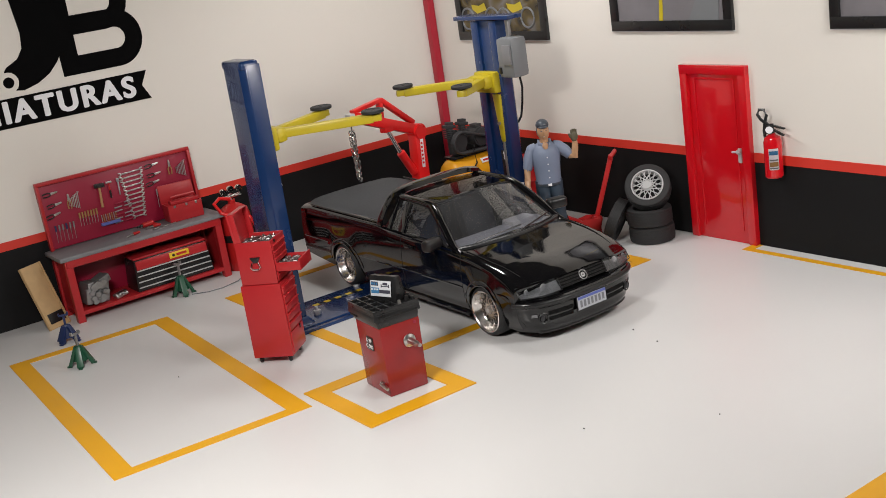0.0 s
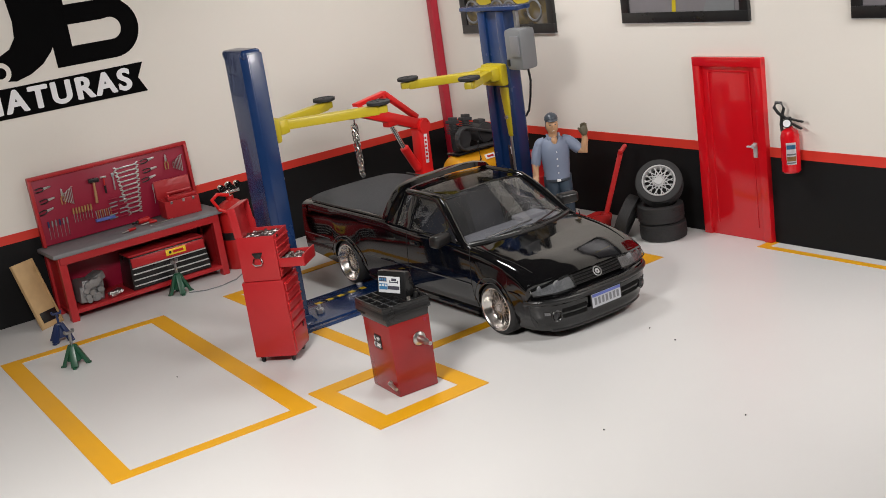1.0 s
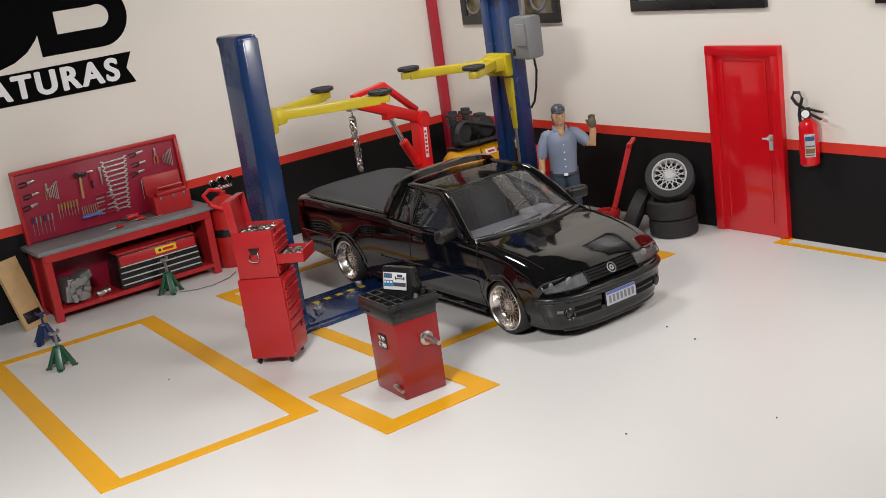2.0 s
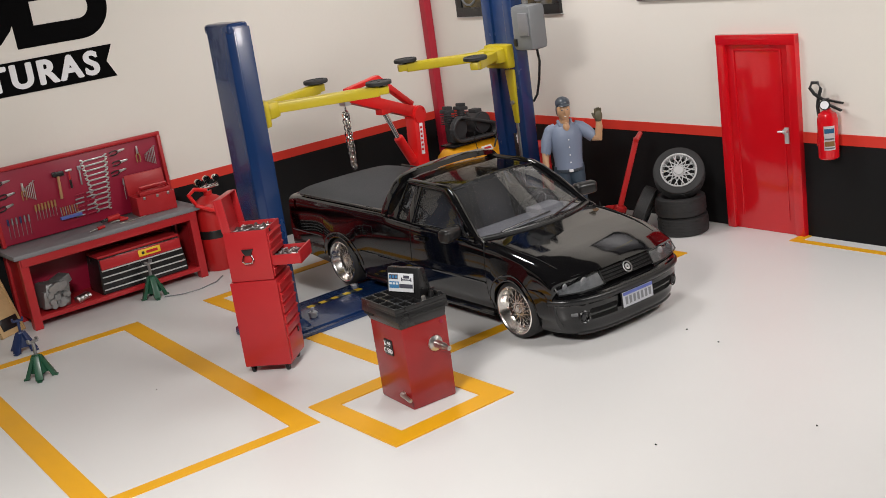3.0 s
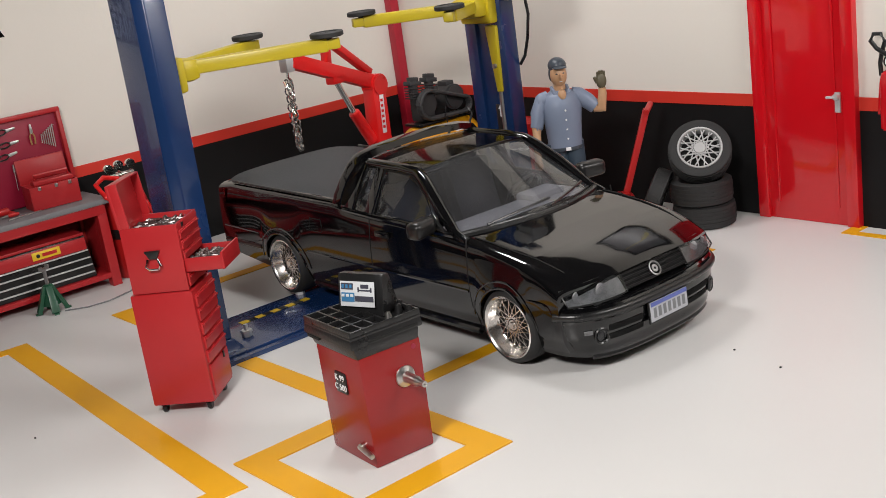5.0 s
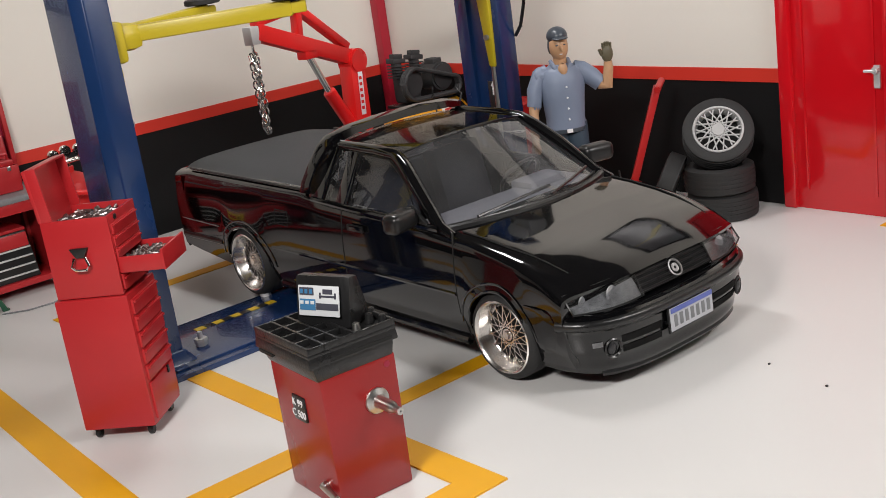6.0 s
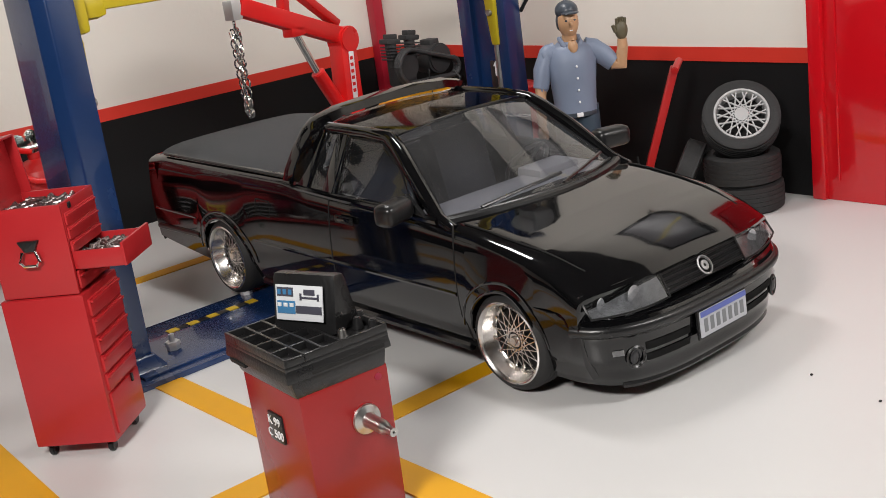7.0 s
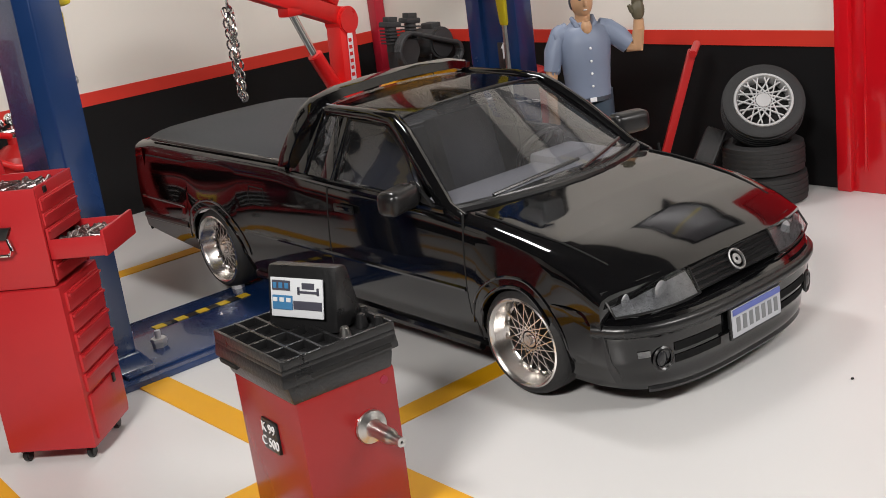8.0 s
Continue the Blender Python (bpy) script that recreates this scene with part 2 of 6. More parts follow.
def lettering(text, size, thick=0.004, bold=0.0, spread=1.0):
    """Letters as a bmesh in the x-z plane, facing -y, centred."""
    cu = bpy.data.curves.new("letters", "FONT")
    cu.body, cu.size, cu.align_x, cu.align_y, cu.extrude, cu.offset = text, size, "CENTER", "CENTER", thick, bold
    cu.space_character = spread
    ob = bpy.data.objects.new("letters", cu)
    scene.collection.objects.link(ob)
    bpy.context.view_layer.update()
    me = bpy.data.meshes.new_from_object(ob.evaluated_get(bpy.context.evaluated_depsgraph_get()))
    b = bmesh.new()
    b.from_mesh(me)
    bpy.data.objects.remove(ob)
    bpy.data.meshes.remove(me)
    bmesh.ops.transform(b, matrix=pose(0, 0, 0, 90, 0, 0), verts=b.verts)
    return b


B = bmesh.new

# ---- structure ----
WX, WY, TOP, BACK = 6.88, 11.15, 5.4, -8.0
# the white floor stops here so that the truck's side mirrors something dark
FX, FY = -3.2, -2.6
# room floor, ceiling, south and west walls: unseen, added dark to darken reflections
structure("room_floor", box(B(), ((WX + BACK) / 2, (WY + BACK) / 2, -0.31), (WX - BACK, WY - BACK, 0.2)), ROOM, "unseen dark floor added round the diorama", "floor")
structure("floor", box(B(), ((WX + FX) / 2, (WY + FY) / 2, -0.1), (WX - FX, WY - FY, 0.2)), FLOOR, "glossy white painted workshop floor", "floor")
structure("ceiling", box(B(), ((WX + BACK) / 2, (WY + BACK) / 2, TOP + 0.1), (WX - BACK, WY - BACK, 0.2)), ROOM, "unseen dark ceiling added over the diorama", "ceiling")
RZ0, RZ1 = 0.99, 1.10
for nm, along_x in (("wall_north", True), ("wall_east", False)):
    def slab(z0, z1, proud):
        if along_x:
            return box(B(), ((WX + BACK) / 2, WY + 0.1 - proud / 2, (z0 + z1) / 2), (WX - BACK, 0.2 + proud, z1 - z0))
        return box(B(), (WX + 0.1 - proud / 2, (WY + BACK) / 2 - 0.01, (z0 + z1) / 2), (0.2 + proud, WY - BACK - 0.02, z1 - z0))
    w = structure(nm, slab(RZ1, TOP, 0), WALL, "white painted workshop wall with black lower band and red line", "wall")
    part("dado", slab(0, RZ0, 0.0), DADO, w, "black painted lower wall")
    part("red_line", slab(RZ0, RZ1, 0.008), LINE_RED, w, "red painted line")
structure("wall_south", box(B(), ((WX + BACK) / 2, BACK - 0.1, TOP / 2 - 0.2), (WX - BACK, 0.2, TOP + 0.4)), ROOM, "unseen dark wall added behind the diorama", "wall")
structure("wall_west", box(B(), (BACK - 0.1, (WY + BACK) / 2, TOP / 2 - 0.2), (0.2, WY - BACK, TOP + 0.4)), ROOM, "unseen dark wall added beside the diorama", "wall")
structure("corner_column", box(B(), (WX - 0.07, WY - 0.065, TOP / 2), (0.12, 0.12, TOP - 0.01), 0.02), COLUMN_RED, "crimson corner column", "column")


def marking(label, strips, z=0.006):
    ob = tagged(new("floor_marking"), label, "floor marking", "yellow floor markings", "structure")
    for x0, y0, x1, y1 in strips:
        part("tape_strip", box(B(), ((x0 + x1) / 2, (y0 + y1) / 2, z / 2), (x1 - x0, y1 - y0, z)), YELLOW, ob)
    return ob


def outline(x0, y0, x1, y1, wx, wy):
    return [(x0, y0, x0 + wx, y1), (x1 - wx, y0, x1, y1), (x0 + wx, y0, x1 - wx, y0 + wy), (x0 + wx, y1 - wy, x1 - wx, y1)]


bay = marking("yellow painted bay outline on the white floor", outline(-0.96, -2.02, 0.935, 1.96, 0.20, 0.13))
bay.matrix_world = pose(0.30 * S, 7.765 * S, 0, 0, 0, -3.2)
marking("small yellow square round the wheel balancer", outline(1.22, 4.81, 2.39, 6.03, 0.19, 0.19), 0.010)
marking("yellow painted outline of the lift bay", outline(2.11, 5.94, 5.85, 9.65, 0.17, 0.14))
marking("yellow painted outline beside the door", [(6.64, 1.5, 6.72, 5.26), (6.72, 5.15, 6.875, 5.26)])
marking("broad yellow floor line near the open front", [(1.9, 0.80, 6.05, 1.07)])


# ---- pickup truck ----
def lerp_table(tab, x):
    return float(np.interp(x, [p[0] for p in tab], [p[1] for p in tab]))


def warp(f, l):
    """The plan's rounding of nose and tail."""
    k = min(max((f - 0.0) / 0.7, 0), 1)
    f -= 0.17 * abs(l / 0.8) ** 2.8 * k
    k = min(max((-2.9 - f) / 0.7, 0), 1)
    f += 0.07 * abs(l / 0.8) ** 3 * k
    return f


ZC = [(-3.6, 0.84), (-3.5, 0.87), (-1.8, 0.885), (-1.75, 0.83), (-0.6, 0.81), (-0.3, 0.80), (0.0, 0.765), (0.35, 0.71), (0.6, 0.645), (0.7, 0.595)]
ZS = [(-3.6, 0.82), (-3.4, 0.85), (-1.9, 0.865), (-1.6, 0.82), (-0.6, 0.775), (-0.2, 0.745), (0.2, 0.69), (0.5, 0.62), (0.7, 0.55)]
WHEELS = (0.0, -2.62)
HUB, ARCH = 0.235, 0.275


def low_edge(f):
    z = lerp_table([(-3.6, 0.25), (-3.0, 0.17), (-2.4, 0.13), (0.3, 0.13), (0.7, 0.15)], f)
    for c in WHEELS:
        if abs(f - c) < ARCH:
            z = max(z, HUB + math.sqrt(ARCH ** 2 - (f - c) ** 2))
    return z


def half_width(f, z):
    w = 0.780 + 0.040 * math.sin(math.pi * min(max((z - 0.1) / 0.75, 0), 1)) - 0.03 * max(0, (0.22 - z) / 0.1)
    for c in WHEELS:
        w += 0.024 * math.exp(-((f - c) / 0.30) ** 4) * math.exp(-((z - 0.42) / 0.16) ** 2)
    return w


def section(f):
    z0, zs, zc = low_edge(f), lerp_table(ZS, f), lerp_table(ZC, f)
    pts = [(half_width(f, z0 + (zs - 0.04 - z0) * k / 9), z0 + (zs - 0.04 - z0) * k / 9) for k in range(10)]
    w = half_width(f, zs - 0.04)
    pts += [(w - 0.012, zs - 0.016), (w - 0.04, zs), (w - 0.085, zs + 0.012)]
    ze = zs + 0.012
    for k in range(1, 8):
        l = (w - 0.085) * (1 - k / 7)
        pts.append((l, ze + (zc - ze) * (1 - (l / (w - 0.085)) ** 2)))
    return pts


def car_body():
    fs = set(np.round(np.linspace(-3.6, 0.7, 70), 4).tolist())
    for c in WHEELS:
        for k in range(33):
            fs.add(round(c + ARCH * math.cos(math.pi * k / 32), 4))
        fs.add(c + ARCH + 0.002), fs.add(c - ARCH - 0.002)
    fs |= {-0.42, -1.74}
    fs = sorted(fs)
    b = B()
    rows = []
    for f in fs:
        sec = section(f)
        full = [(l, z) for l, z in sec] + [(-l, z) for l, z in sec[-2::-1]]
        rows.append([b.verts.new((warp(f, l), l, z)) for l, z in full])
    n = len(rows[0])
    for i in range(len(fs) - 1):
        cab = -1.741 <= fs[i] and fs[i + 1] <= -0.419
        for j in range(n - 1):
            if cab and 12 <= j < n - 13:
                continue
            b.faces.new((rows[i][j], rows[i][j + 1], rows[i + 1][j + 1], rows[i + 1][j]))
    b.faces.new(rows[0][::-1]), b.faces.new(rows[-1])
    bmesh.ops.triangulate(b, faces=[f for f in b.faces if len(f.verts) > 4])
    bmesh.ops.recalc_face_normals(b, faces=b.faces)
    return b


def side_point(f, z, out=0.0):
    return (warp(f, 0.8), half_width(f, z) + out, z)


def wheel_parts(parent, name, at, outward, r=0.255, rim=0.213, width=0.20, tyre_mat=RUBBER, spoke_mat=ALLOY, n=16, deep=0.075):
    """A wheel lying about its axle along y; outward is the side with the face."""
    m = pose(at[0], at[1], at[2], -90 * outward, 0, 0)
    hub = new(name)
    hub.parent, hub.empty_display_size = parent, 0.004
    h = width / 2
    t = B()
    lathe(t, [(rim, -h), (rim + 0.012, -h - 0.004), (r - 0.012, -h + 0.012), (r - 0.003, -h + 0.03), (r, -h + 0.05), (r, h - 0.05), (r - 0.003, h - 0.03), (r - 0.012, h - 0.012), (rim + 0.012, h + 0.004), (rim, h)], m, 48)
    for g in (-0.035, 0.0, 0.035):
        lathe(t, [(r + 0.0015, g - 0.006), (r + 0.0015, g + 0.006), (r - 0.004, g + 0.006), (r - 0.004, g - 0.006)], m, 48)
    part("tyre", t, tyre_mat, hub, "black low-profile tyre")
    k = B()
    lathe(k, [(rim + 0.004, h), (rim - 0.004, h + 0.006), (rim - 0.012, h), (rim - 0.020, h - 0.014), (rim - 0.036, h - deep), (rim - 0.046, h - deep - 0.01), (rim - 0.046, -h + 0.02), (rim - 0.004, -h), (rim + 0.004, -h)], m, 48)
    part("rim", k, spoke_mat, hub, "polished deep-dish rim")
    s = B()
    r1, r2, z1, z2 = 0.045, rim - 0.036, h - deep + 0.008, h - deep + 0.004
    for i in range(n):
        for d in (1, -1):
            a0, a1 = 2 * math.pi * i / n, 2 * math.pi * (i + d * 2.6) / n
            bar(s, (r1 * math.cos(a0), r1 * math.sin(a0), z1 + 0.012), (r2 * math.cos(a1), r2 * math.sin(a1), z2), 0.0046, 0.012)
    rod(s, (0, 0, z1 - 0.02), (0, 0, z1 + 0.018), 0.040, 0.036, 24)
    rod(s, (0, 0, z1 + 0.016), (0, 0, z1 + 0.034), 0.026, 0.022, 16)
    for i in range(n):
        a = 2 * math.pi * i / n
        ball(s, (0.062 * math.cos(a), 0.062 * math.sin(a), z1 + 0.012), (0.006, 0.006, 0.005), 8)
    bmesh.ops.transform(s, matrix=m, verts=s.verts)
    part("spokes", s, spoke_mat, hub, "fine cross-spoke mesh")
    # near-black disc stands in for the shade behind the spokes
    d = B()
    rod(d, (0, 0, -0.02), (0, 0, h - deep - 0.03), rim - 0.049, None, 32)
    bmesh.ops.transform(d, matrix=m, verts=d.verts)
    part("shade_disc", d, GAP, hub)
    return hub


def arch_lip(c, s):
    pts = []
    for k in range(25):
        a = math.pi * (k / 24) * 0.94 + 0.09
        f, z = c + ARCH * 1.005 * math.cos(a), HUB + ARCH * 1.005 * math.sin(a)
        pts.append((warp(f, 0.8), s * (half_width(f, z) + 0.0), z))
    return tube(B(), pts, 0.010, 8)


def pickup():
    car = thing("pickup_truck", (3.99, 5.66, 0.022), -90, "lowered glossy black two-door pickup truck with covered bed", "pickup truck", rx=0, ry=1.0)
    car.matrix_world = car.matrix_world @ Matrix.Scale(1.03, 4)
    part("body", car_body(), PAINT, car, "glossy black lacquered body")
    part("underbody", box(B(), (-1.45, 0, 0.2), (4.0, 1.25, 0.1), 0.02), GAP, car)
    part("cabin_floor", box(B(), (-1.1, 0, 0.30), (1.35, 1.5, 0.06), 0.02), SEAT, car)
    part("bulkhead", box(B(), (-1.73, 0, 0.60), (0.05, 1.5, 0.62), 0.02), SEAT, car)
    part("firewall", box(B(), (-0.40, 0, 0.55), (0.05, 1.48, 0.42), 0.02), GAP, car)
    # bed cover, with its raised edge and cross bows
    b = B()

    def cover(u, v):
        f, l = -1.76 - 1.76 * u, -0.715 + 1.43 * v
        e = min(1, 8 * min(v, 1 - v)) ** 0.5
        return (warp(f, l), l, 0.862 + 0.045 * e + 0.014 * (1 - (2 * v - 1) ** 2) + 0.003 * math.sin(u * 3 * math.pi) ** 2 - 0.025 * max(0, u * 6 - 5.2))
    grid(b, cover, 24, 20, -0.03)
    part("bed_cover", b, VINYL, car, "dark grey vinyl bed cover")
    for s in (1, -1):
        part("bed_rail", tube(B(), [(warp(f, 0.76), s * 0.745, 0.878 - 0.006 * max(0, -f - 2.6)) for f in np.linspace(-1.88, -3.38, 14)], 0.014), TRIM, car)
        part("cover_clip", box(B(), (-1.86, s * 0.735, 0.915), (0.10, 0.035, 0.07), 0.014, (0, 18, 0)), TRIM, car)
    # greenhouse
    A0, A1, R1 = (-0.52, 0.735, 0.785), (-1.02, 0.575, 1.235), (-1.60, 0.575, 1.245)

    def roof(u, v):
        f, l = -0.99 - 0.66 * u, -0.59 + 1.18 * v
        c = 1 - (2 * v - 1) ** 2
        return (f + 0.07 * c * (1 - u), l, 1.235 + 0.062 * c ** 0.6 + 0.012 * math.sin(math.pi * u))
    part("roof", grid(B(), roof, 14, 20, -0.03), PAINT, car, "glossy black roof")
    for s in (1, -1):
        b = B()
        pts = [(-0.40, 0.745, 0.745), A0, (-0.77, 0.665, 1.03), (-0.93, 0.61, 1.17), (-1.02, 0.585, 1.228), (-1.2, 0.585, 1.247), R1]
        tube(b, [(x, s * y, z) for x, y, z in pts], [0.034, 0.042, 0.046, 0.048, 0.048, 0.046, 0.046], 10)
        part("windscreen_pillar", b, PAINT, car)
        b = B()
        q = [(-1.36, 0.797, 0.80), (-1.50, 0.797, 0.80), (-1.475, 0.607, 1.25), (-1.365, 0.607, 1.25)]
        c = [b.verts.new((x, s * y, z)) for x, y, z in q] + [b.verts.new((x, s * (y - 0.06), z)) for x, y, z in q]
        for idx in ((0, 1, 2, 3), (7, 6, 5, 4), (0, 4, 5, 1), (1, 5, 6, 2), (2, 6, 7, 3), (3, 7, 4, 0)):
            b.faces.new([c[i] for i in idx])
        bmesh.ops.recalc_face_normals(b, faces=b.faces)
        rounded(b, 0.012)
        part("door_pillar", b, PAINT, car)
        b = B()
        q = [(-1.63, 0.797, 0.82), (-1.80, 0.785, 0.84), (-1.69, 0.61, 1.26), (-1.585, 0.61, 1.26)]
        c = [b.verts.new((x, s * y, z)) for x, y, z in q] + [b.verts.new((x, s * (y - 0.09), z)) for x, y, z in q]
        for idx in ((0, 1, 2, 3), (7, 6, 5, 4), (0, 4, 5, 1), (1, 5, 6, 2), (2, 6, 7, 3), (3, 7, 4, 0)):
            b.faces.new([c[i] for i in idx])
        bmesh.ops.recalc_face_normals(b, faces=b.faces)
        rounded(b, 0.018)
        part("sail_panel", b, PAINT, car)
        part("belt_rail", tube(B(), [(-0.50, s * 0.765, 0.785), (-0.8, s * 0.785, 0.80), (-1.3, s * 0.792, 0.812), (-1.75, s * 0.785, 0.83)], 0.024, 8), PAINT, car)
        part("window_seal", tube(B(), [(-0.66, s * 0.785, 0.822), (-1.37, s * 0.795, 0.835), (-1.36, s * 0.62, 1.215), (-1.06, s * 0.615, 1.205), (-0.86, s * 0.675, 1.06)], 0.008, 6, True), TRIM, car)
        g = B()
        vs = [g.verts.new((x, s * y, z)) for x, y, z in ((-0.62, 0.760, 0.81), (-1.40, 0.778, 0.82), (-1.40, 0.605, 1.235), (-1.02, 0.592, 1.215))]
        g.faces.new(vs)
        part("door_window", g, GLASS, car, "smoked side window")
        g = B()
        vs = [g.verts.new((x, s * y, z)) for x, y, z in ((-1.46, 0.778, 0.83), (-1.66, 0.772, 0.84), (-1.60, 0.60, 1.24), (-1.45, 0.60, 1.24))]
        g.faces.new(vs)
        part("quarter_window", g, GLASS, car, "narrow smoked quarter window")
    g = B()

    def screen(u, v):
        x0, y0, z0 = A0
        x1, y1, z1 = A1
        yy = (y0 + (y1 - y0) * u) * (2 * v - 1)
        c = 1 - (2 * v - 1) ** 2
        return (x0 + (x1 - x0) * u + c * (0.20 - 0.11 * u) - 0.0, yy, z0 + (z1 - z0) * u + 0.02 * c + 0.045 * c * u)
    grid(g, screen, 16, 28)
    part("windscreen", g, SCREEN_GLASS, car, "smoked curved windscreen")
    edge = [screen(0, v / 12) for v in range(13)] + [screen(u / 6, 1) for u in range(1, 7)] + [screen(1, 1 - v / 12) for v in range(1, 13)] + [screen(1 - u / 6, 0) for u in range(1, 6)]
    part("windscreen_seal", tube(B(), edge, 0.011, 6, True), TRIM, car)
    g = B()
    grid(g, lambda u, v: (-1.66 - 0.14 * (1 - u), (0.66 - 0.10 * u) * (2 * v - 1), 0.88 + 0.34 * u), 2, 4, 0.008)
    part("rear_window", g, GLASS, car)
    # raised hoop behind the roof, running down to the bed
    hoop = [(-1.81, 0.775, 0.870), (-1.785, 0.760, 0.96), (-1.735, 0.720, 1.10), (-1.685, 0.665, 1.235), (-1.665, 0.605, 1.30), (-1.65, 0.45, 1.345), (-1.645, 0.2, 1.362)]
    path = hoop + [(-1.645, 0.0, 1.366)] + [(x, -y, z) for x, y, z in hoop[::-1]]
    b = B()
    rings = []
    for i, p in enumerate(path):
        p = Vector(p)
        a, c = Vector(path[max(0, i - 1)]), Vector(path[min(len(path) - 1, i + 1)])
        d = (c - a).normalized()
        x = Vector((1, 0, 0))
        n = d.cross(x).normalized()
        if n.dot(p - Vector((-1.7, 0, 0.7))) < 0:
            n = -n
        rings.append([b.verts.new(p + x * sx + n * sn) for sx, sn in ((-0.062, -0.04), (-0.060, 0.024), (-0.02, 0.034), (0.040, 0.020), (0.050, -0.04))])
    for i in range(len(rings) - 1):
        for k in range(5):
            l = (k + 1) % 5
            b.faces.new((rings[i][k], rings[i][l], rings[i + 1][l], rings[i + 1][k]))
    b.faces.new(rings[0]), b.faces.new(rings[-1])
    bmesh.ops.recalc_face_normals(b, faces=b.faces)
    part("roll_hoop", b, PAINT, car, "satin black raised hoop behind the roof")
    # nose
    def bumper(u, v):
        prof = [(0.52, 0.115), (0.70, 0.080), (0.765, 0.085), (0.785, 0.13), (0.775, 0.17), (0.79, 0.22), (0.80, 0.30), (0.80, 0.345), (0.818, 0.36), (0.822, 0.405), (0.80, 0.435), (0.72, 0.452), (0.60, 0.455)]
        k = v * (len(prof) - 1)
        i = min(int(k), len(prof) - 2)
        f, z = (prof[i][0] + (prof[i + 1][0] - prof[i][0]) * (k - i), prof[i][1] + (prof[i + 1][1] - prof[i][1]) * (k - i))
        th = (u - 0.5) * math.pi
        e = 2 / 3.0
        arch = max(0, ARCH ** 2 - (z - HUB) ** 2) ** 0.5 + 0.006
        f0 = max(0.20, arch)
        s = abs(math.sin(th)) ** e
        return (f0 + (f - f0) * abs(math.cos(th)) ** e, math.copysign(s, th) * (half_width(0.3, z) + 0.006), z + 0.02 * s ** 6)
    b = B()
    grid(b, bumper, 60, 36)
    part("front_bumper", b, PAINT, car, "black front bumper")

    def on_bumper(l, z, out=0.0):
        u = 0.5 + math.copysign(math.asin(min(1, abs(l) / 0.815) ** 1.5), l) / math.pi
        best = min((abs(bumper(u, v / 60)[2] - z), v) for v in range(8, 46))
        p = bumper(u, best[1] / 60)
        return (p[0] + out, p[1] * (1 + out * 0.5), z)
    part("bumper_moulding", tube(B(), [on_bumper(l, 0.392, -0.006) for l in np.linspace(-0.80, 0.80, 41)], 0.030, 10), TRIM, car)
    part("front_spoiler", tube(B(), [on_bumper(l, 0.095, -0.005) for l in np.linspace(-0.68, 0.68, 41)], 0.018, 6), TRIM, car)
    for s in (1, -1):
        b = B()
        for z0, z1 in ((0.205, 0.245), (0.265, 0.305)):
            grid(b, lambda u, v, z0=z0, z1=z1: on_bumper(s * (0.24 + 0.30 * u), z0 + (z1 - z0) * v, 0.004), 8, 1, 0.004)
        part("air_intake", b, GAP, car, "black bumper intake")
        b = B()
        lathe(b, [(0.052, 0), (0.058, 0.012), (0.05, 0.02), (0.042, 0.012)], Matrix.Translation(on_bumper(s * 0.60, 0.245, -0.002)) @ pose(0, 0, 0, 0, 90, 0) @ pose(0, 0, 0, s * -22, 0, 0), 24)
        part("fog_lamp", b, TRIM, car)
        part("fog_lens", ball(B(), on_bumper(s * 0.60, 0.245, 0.0), (0.014, 0.040, 0.040)), DARK_LENS, car, "dark fog lamp")
        part("marker_lamp", grid(B(), lambda u, v: on_bumper(s * (0.655 + 0.05 * u), 0.265 + 0.03 * v, 0.006), 3, 2, 0.006), LAMP_INNER, car)
    for s in (1, -1):
        def lamp(u, v, out):
            l = 0.325 + 0.450 * u
            zt = 0.588 - 0.034 * u ** 2
            zb = 0.450 + 0.012 * u ** 3 + 0.012 * (1 - u) ** 4
            z = zb + (zt - zb) * v
            f = 0.742 - 0.09 * v - 0.160 * (l / 0.8) ** 2.8 - 0.03 * max(0, u - 0.45) ** 1.5
            return (f + out, s * (l + out * u), z + out * 0.4)
        part("headlamp_reflector", grid(B(), lambda u, v: lamp(u, v, -0.006), 12, 6, 0.01), LAMP_INNER, car)
        hl = part("headlamp_lens", grid(B(), lambda u, v: lamp(u, v, 0.012), 14, 8, 0.008), LENS, car, "clear headlamp lens")
        part("lamp_bowl", ball(B(), lamp(0.42, 0.5, -0.004), (0.006, 0.046, 0.046)), LAMP_INNER, hl)
        part("indicator", ball(B(), lamp(0.82, 0.5, -0.004), (0.006, 0.036, 0.034)), LAMP_INNER, hl)
        rim = [lamp(u / 8, 0, 0.012) for u in range(9)] + [lamp(1, v / 4, 0.012) for v in range(1, 5)] + [lamp(1 - u / 8, 1, 0.012) for u in range(1, 9)] + [lamp(0, 1 - v / 4, 0.012) for v in range(1, 4)]
        part("headlamp_rim", tube(B(), rim, 0.006, 6, True), TRIM, car)
    gr = part("grille", grid(B(), lambda u, v: (0.735 - 0.085 * v, (-0.33 + 0.66 * u) * (1 + 0.04 * v), 0.47 + 0.098 * v), 10, 4, 0.01), GAP, car, "black slatted grille")
    for k in range(4):
        z = 0.482 + 0.025 * k
        part("slat", tube(B(), [(0.742 - 0.085 * (z - 0.47) / 0.098 - 0.01 * (l / 0.33) ** 2, l, z) for l in np.linspace(-0.33, 0.33, 9)], 0.008, 6), TRIM, gr)
    b = B()
    bm_m = Matrix.Translation((0.712, 0, 0.523)) @ pose(0, 0, 0, 0, 50, 0) @ pose(0, 0, 0, 0, 0, 90)
